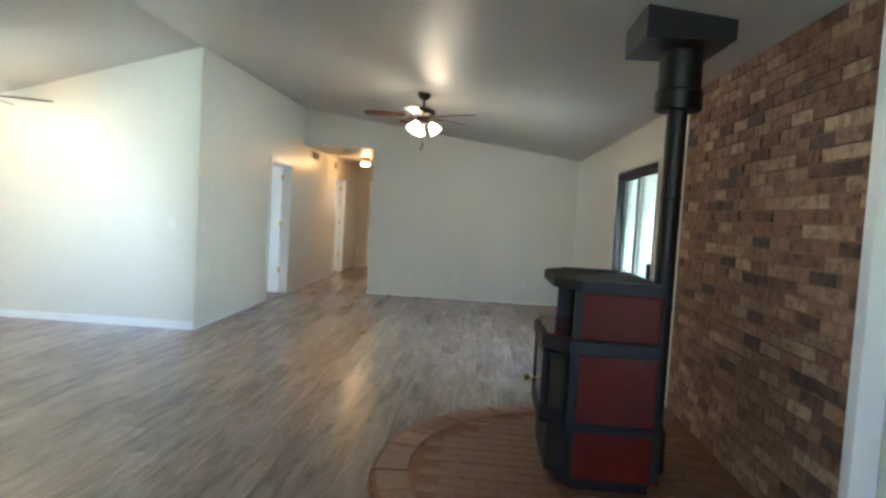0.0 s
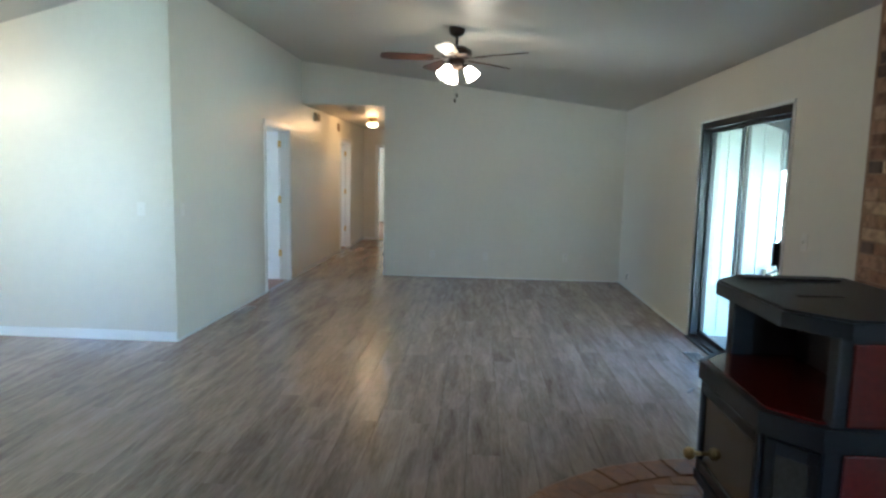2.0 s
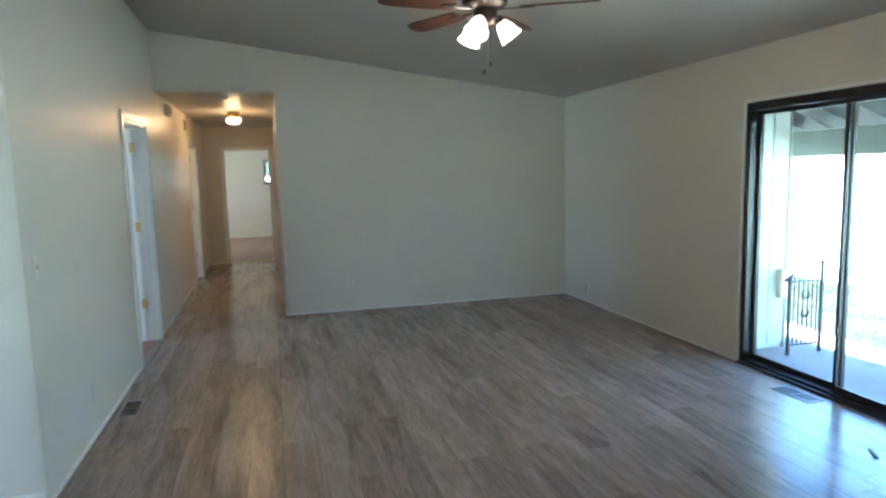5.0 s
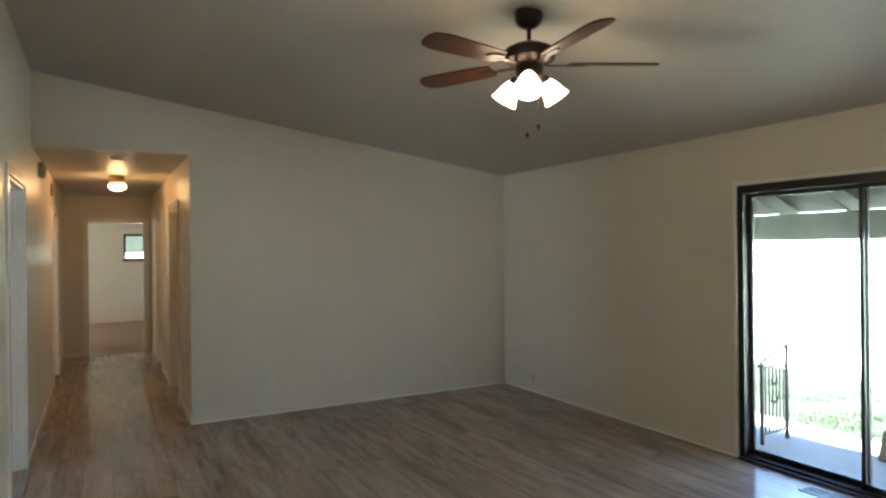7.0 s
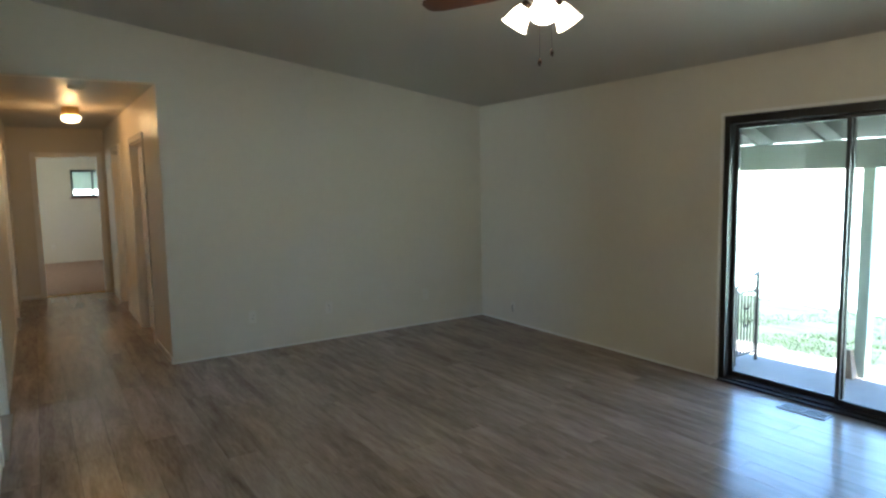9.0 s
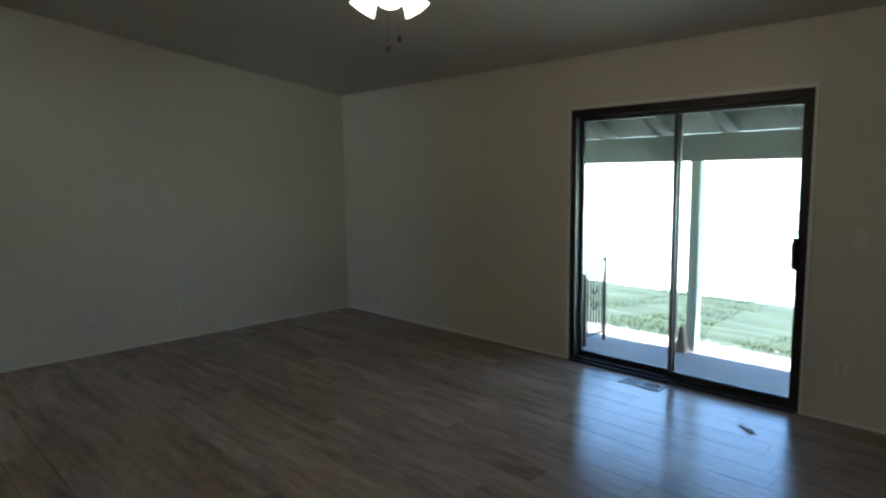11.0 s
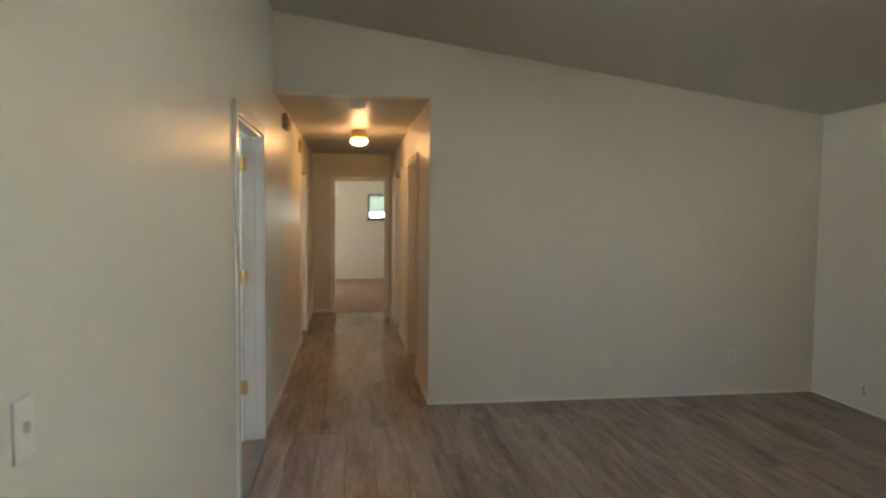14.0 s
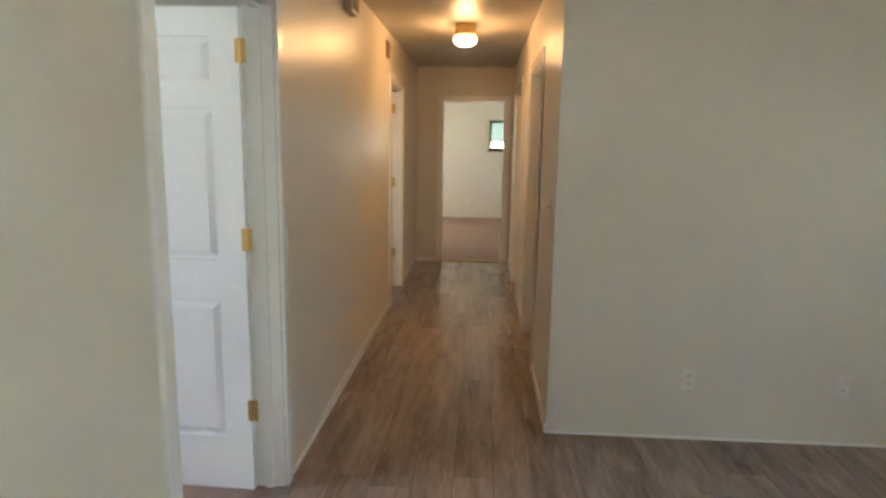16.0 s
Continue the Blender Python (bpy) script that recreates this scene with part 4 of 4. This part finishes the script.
for i in range(6):
    part("baluster", boxes((0.05 + i * 0.05 - 0.005, 0.05 + i * 0.05 + 0.005, -0.005, 0.005, 0.095, 0.70)), BLACK, rail)
for zc in (0.36, 0.52):
    for sgn in (-1, 1):
        prev = None
        scroll = bmesh.new()
        for k in range(13):
            a = k / 12 * 4.6
            q = (0.175 + sgn * (0.012 + 0.040 * (1 - k / 15) * math.sin(a)), 0.0, zc + 0.055 * (1 - k / 15) * math.cos(a))
            if prev:
                tube(scroll, prev, q, 0.006, 6)
            prev = q
        part("scroll", scroll, BLACK, rail, "wrought scroll work")
# ---- hearth ----
HX, HY, HR = 2.64, -7.15, 1.29
hearth = tagged(new("hearth"), "half-round raised hearth of brown brick paving", "hearth")


def arc(r, a0, a1, k):
    return [(HX + r * math.cos(a0 + (a1 - a0) * i / k), HY + r * math.sin(a0 + (a1 - a0) * i / k)) for i in range(k + 1)]


core = [p for p in arc(HR - 0.025, math.radians(62), math.radians(298), 48)]
core = [(XR - 0.065, core[0][1])] + core + [(XR - 0.065, core[-1][1])]
part("bed", prism(bmesh.new(), core, 0.0, HEARTH - 0.005), GROUT, hearth)
NB = 40
half = math.radians(236) / NB
r0, r1 = HR - 0.20, HR
bm = bmesh.new()
rows2 = []
for r, z in ((r0, HEARTH - 0.03), (r0, HEARTH), (r1 - 0.035, HEARTH), (r1 - 0.010, HEARTH - 0.010), (r1, HEARTH - 0.035), (r1, 0.0)):
    rows2.append([bm.verts.new((r * math.cos(s * (half * 0.5 - 0.0022 * HR / r)), r * math.sin(s * (half * 0.5 - 0.0022 * HR / r)), z)) for s in (-1, 1)])
for p, q in zip(rows2, rows2[1:]):
    bm.faces.new((p[0], q[0], q[1], p[1]))
bm.faces.new([r[0] for r in rows2][::-1])
bm.faces.new([r[1] for r in rows2])
bmesh.ops.recalc_face_normals(bm, faces=bm.faces[:])
first = part("brick", bm, TILE, hearth)
first.matrix_basis = pose(HX, HY, 0, 0, 0, math.degrees(math.radians(62) + half * 0.5))
for i in range(1, NB):
    o = new("brick", first.data)
    o.parent = hearth
    o.matrix_basis = pose(HX, HY, 0.002 * math.sin(i * 2.3), 0, 0, math.degrees(math.radians(62) + half * (i + 0.5)))
# paving inside the border, laid in courses
pb = box(bmesh.new(), -0.098, 0.098, -0.046, 0.046, HEARTH - 0.03, HEARTH - 0.002, bevel=0.004)
paver = bpy.data.meshes.new("paver")
pb.to_mesh(paver)
pb.free()
paver.materials.append(TILE)
for j in range(-14, 15):
    for i in range(-8, 5):
        x, y = HX + i * 0.205 + (0.1025 if j % 2 else 0), HY + j * 0.102
        if math.hypot(abs(x - HX) + 0.07, abs(y - HY) + 0.03) < r0 and x < XR - 0.16:
            o = new("paver", paver)
            o.parent = hearth
            o.location = (x, y, 0.0015 * math.sin(i * 5 + j * 3))

# ---- brick wall ----
BY0, BY1 = -8.0, -5.69
bw = structure("wall_brick", boxes((XR - 0.06, XR, BY0, BY1, 0, EAVE + 0.02)), MORTAR, "old red and brown brick chimney wall")
bm = box(bmesh.new(), -0.022, 0.012, -0.099, 0.099, -0.0285, 0.0285, bevel=0.0)
brick_me = bpy.data.meshes.new("brick")
bm.to_mesh(brick_me)
bm.free()
brick_me.materials.append(BRICK)
bm = box(bmesh.new(), -0.022, 0.012, -0.048, 0.048, -0.0285, 0.0285)
half_me = bpy.data.meshes.new("half_brick")
bm.to_mesh(half_me)
bm.free()
half_me.materials.append(BRICK)
rng = random.Random(11)
rest = bmesh.new()
for j in range(36):
    z = 0.034 + j * 0.067
    if z + 0.03 > EAVE:
        break
    y = BY0 + (0.005 if j % 2 == 0 else 0.0)
    pieces = []
    if j % 2:
        pieces.append((BY0 + 0.049, half_me))
        y = BY0 + 0.103
    while y + 0.198 <= BY1 + 0.012:
        pieces.append((y + 0.099, brick_me))
        y += 0.207
    if BY1 - y > 0.08:
        pieces.append((y + 0.048, half_me))
    for yc, me in pieces:
        x = XR - 0.046 + rng.uniform(-0.004, 0.004)
        tilt = rng.uniform(-0.8, 0.8)
        if 0.1 < z < 1.85:
            o = new("brick", me)
            o.parent = bw
            o.matrix_basis = pose(x, yc, z, tilt, 0, rng.uniform(-0.8, 0.8))
        else:
            w = 0.099 if me == brick_me else 0.048
            box(rest, x - 0.022, x + 0.012, yc - w, yc + w, z - 0.0285, z + 0.0285)
tagged(part("upper_bricks", rest, BRICK, bw), kind="stuff")
structure("trim_brick_end", boxes((XR - 0.10, XR, BY0 - 0.07, BY0, 0, EAVE), bevel=0.004), TRIM, "white trim post at the end of the brick wall", "trim")

# ---- plank floor ----
floor = bpy.data.objects["floor"]
PW, PL = 0.182, 1.22
pm = boxes((-PW / 2 + 0.0008, PW / 2 - 0.0008, -PL / 2 + 0.0008, PL / 2 - 0.0008, -0.006, 0.0))
plank_me = bpy.data.meshes.new("plank")
pm.to_mesh(plank_me)
pm.free()
plank_me.materials.append(PLANK)
rng = random.Random(3)
restp = bmesh.new()
count = 0
i = 0
x = XW + PW / 2 - 0.02
while x < XR + 0.1:
    y = YB + rng.random() * PL - PL / 2
    while y - PL / 2 < 0.2:
        x0, x1 = x - PW / 2, min(x + PW / 2, XR + 0.02)
        y0, y1 = max(y - PL / 2, YB - 0.05), y + PL / 2
        if x < XL - 0.08:
            y1 = min(y1, YC + 0.06)
        limit = 0.05
        y1 = min(y1, limit) if not XL - 0.08 < x < 0.08 else y1
        if y1 - y0 > 0.02:
            whole = abs((y1 - y0) - PL) < 1e-6 and x1 - x0 > PW - 1e-6
            if whole and -1.2 < x < 3.4 and -8.3 < y < 0.3 and count < 300:
                o = new("plank", plank_me)
                o.parent = floor
                o.location = (x, y, 0)
                count += 1
            else:
                box(restp, x0 + 0.0008, x1 - 0.0008, y0 + 0.0008, y1 - 0.0008, -0.006, 0.0)
        y += PL
    if XL - 0.08 < x < 0.3:
        while y - PL / 2 < 4.9:
            box(restp, x - PW / 2 + 0.0008, x + PW / 2 - 0.0008, y - PL / 2 + 0.0008, min(y + PL / 2, 4.95) - 0.0008, -0.006, 0.0)
            y += PL
    x += PW
tagged(part("other_planks", restp, PLANK, floor), kind="stuff")
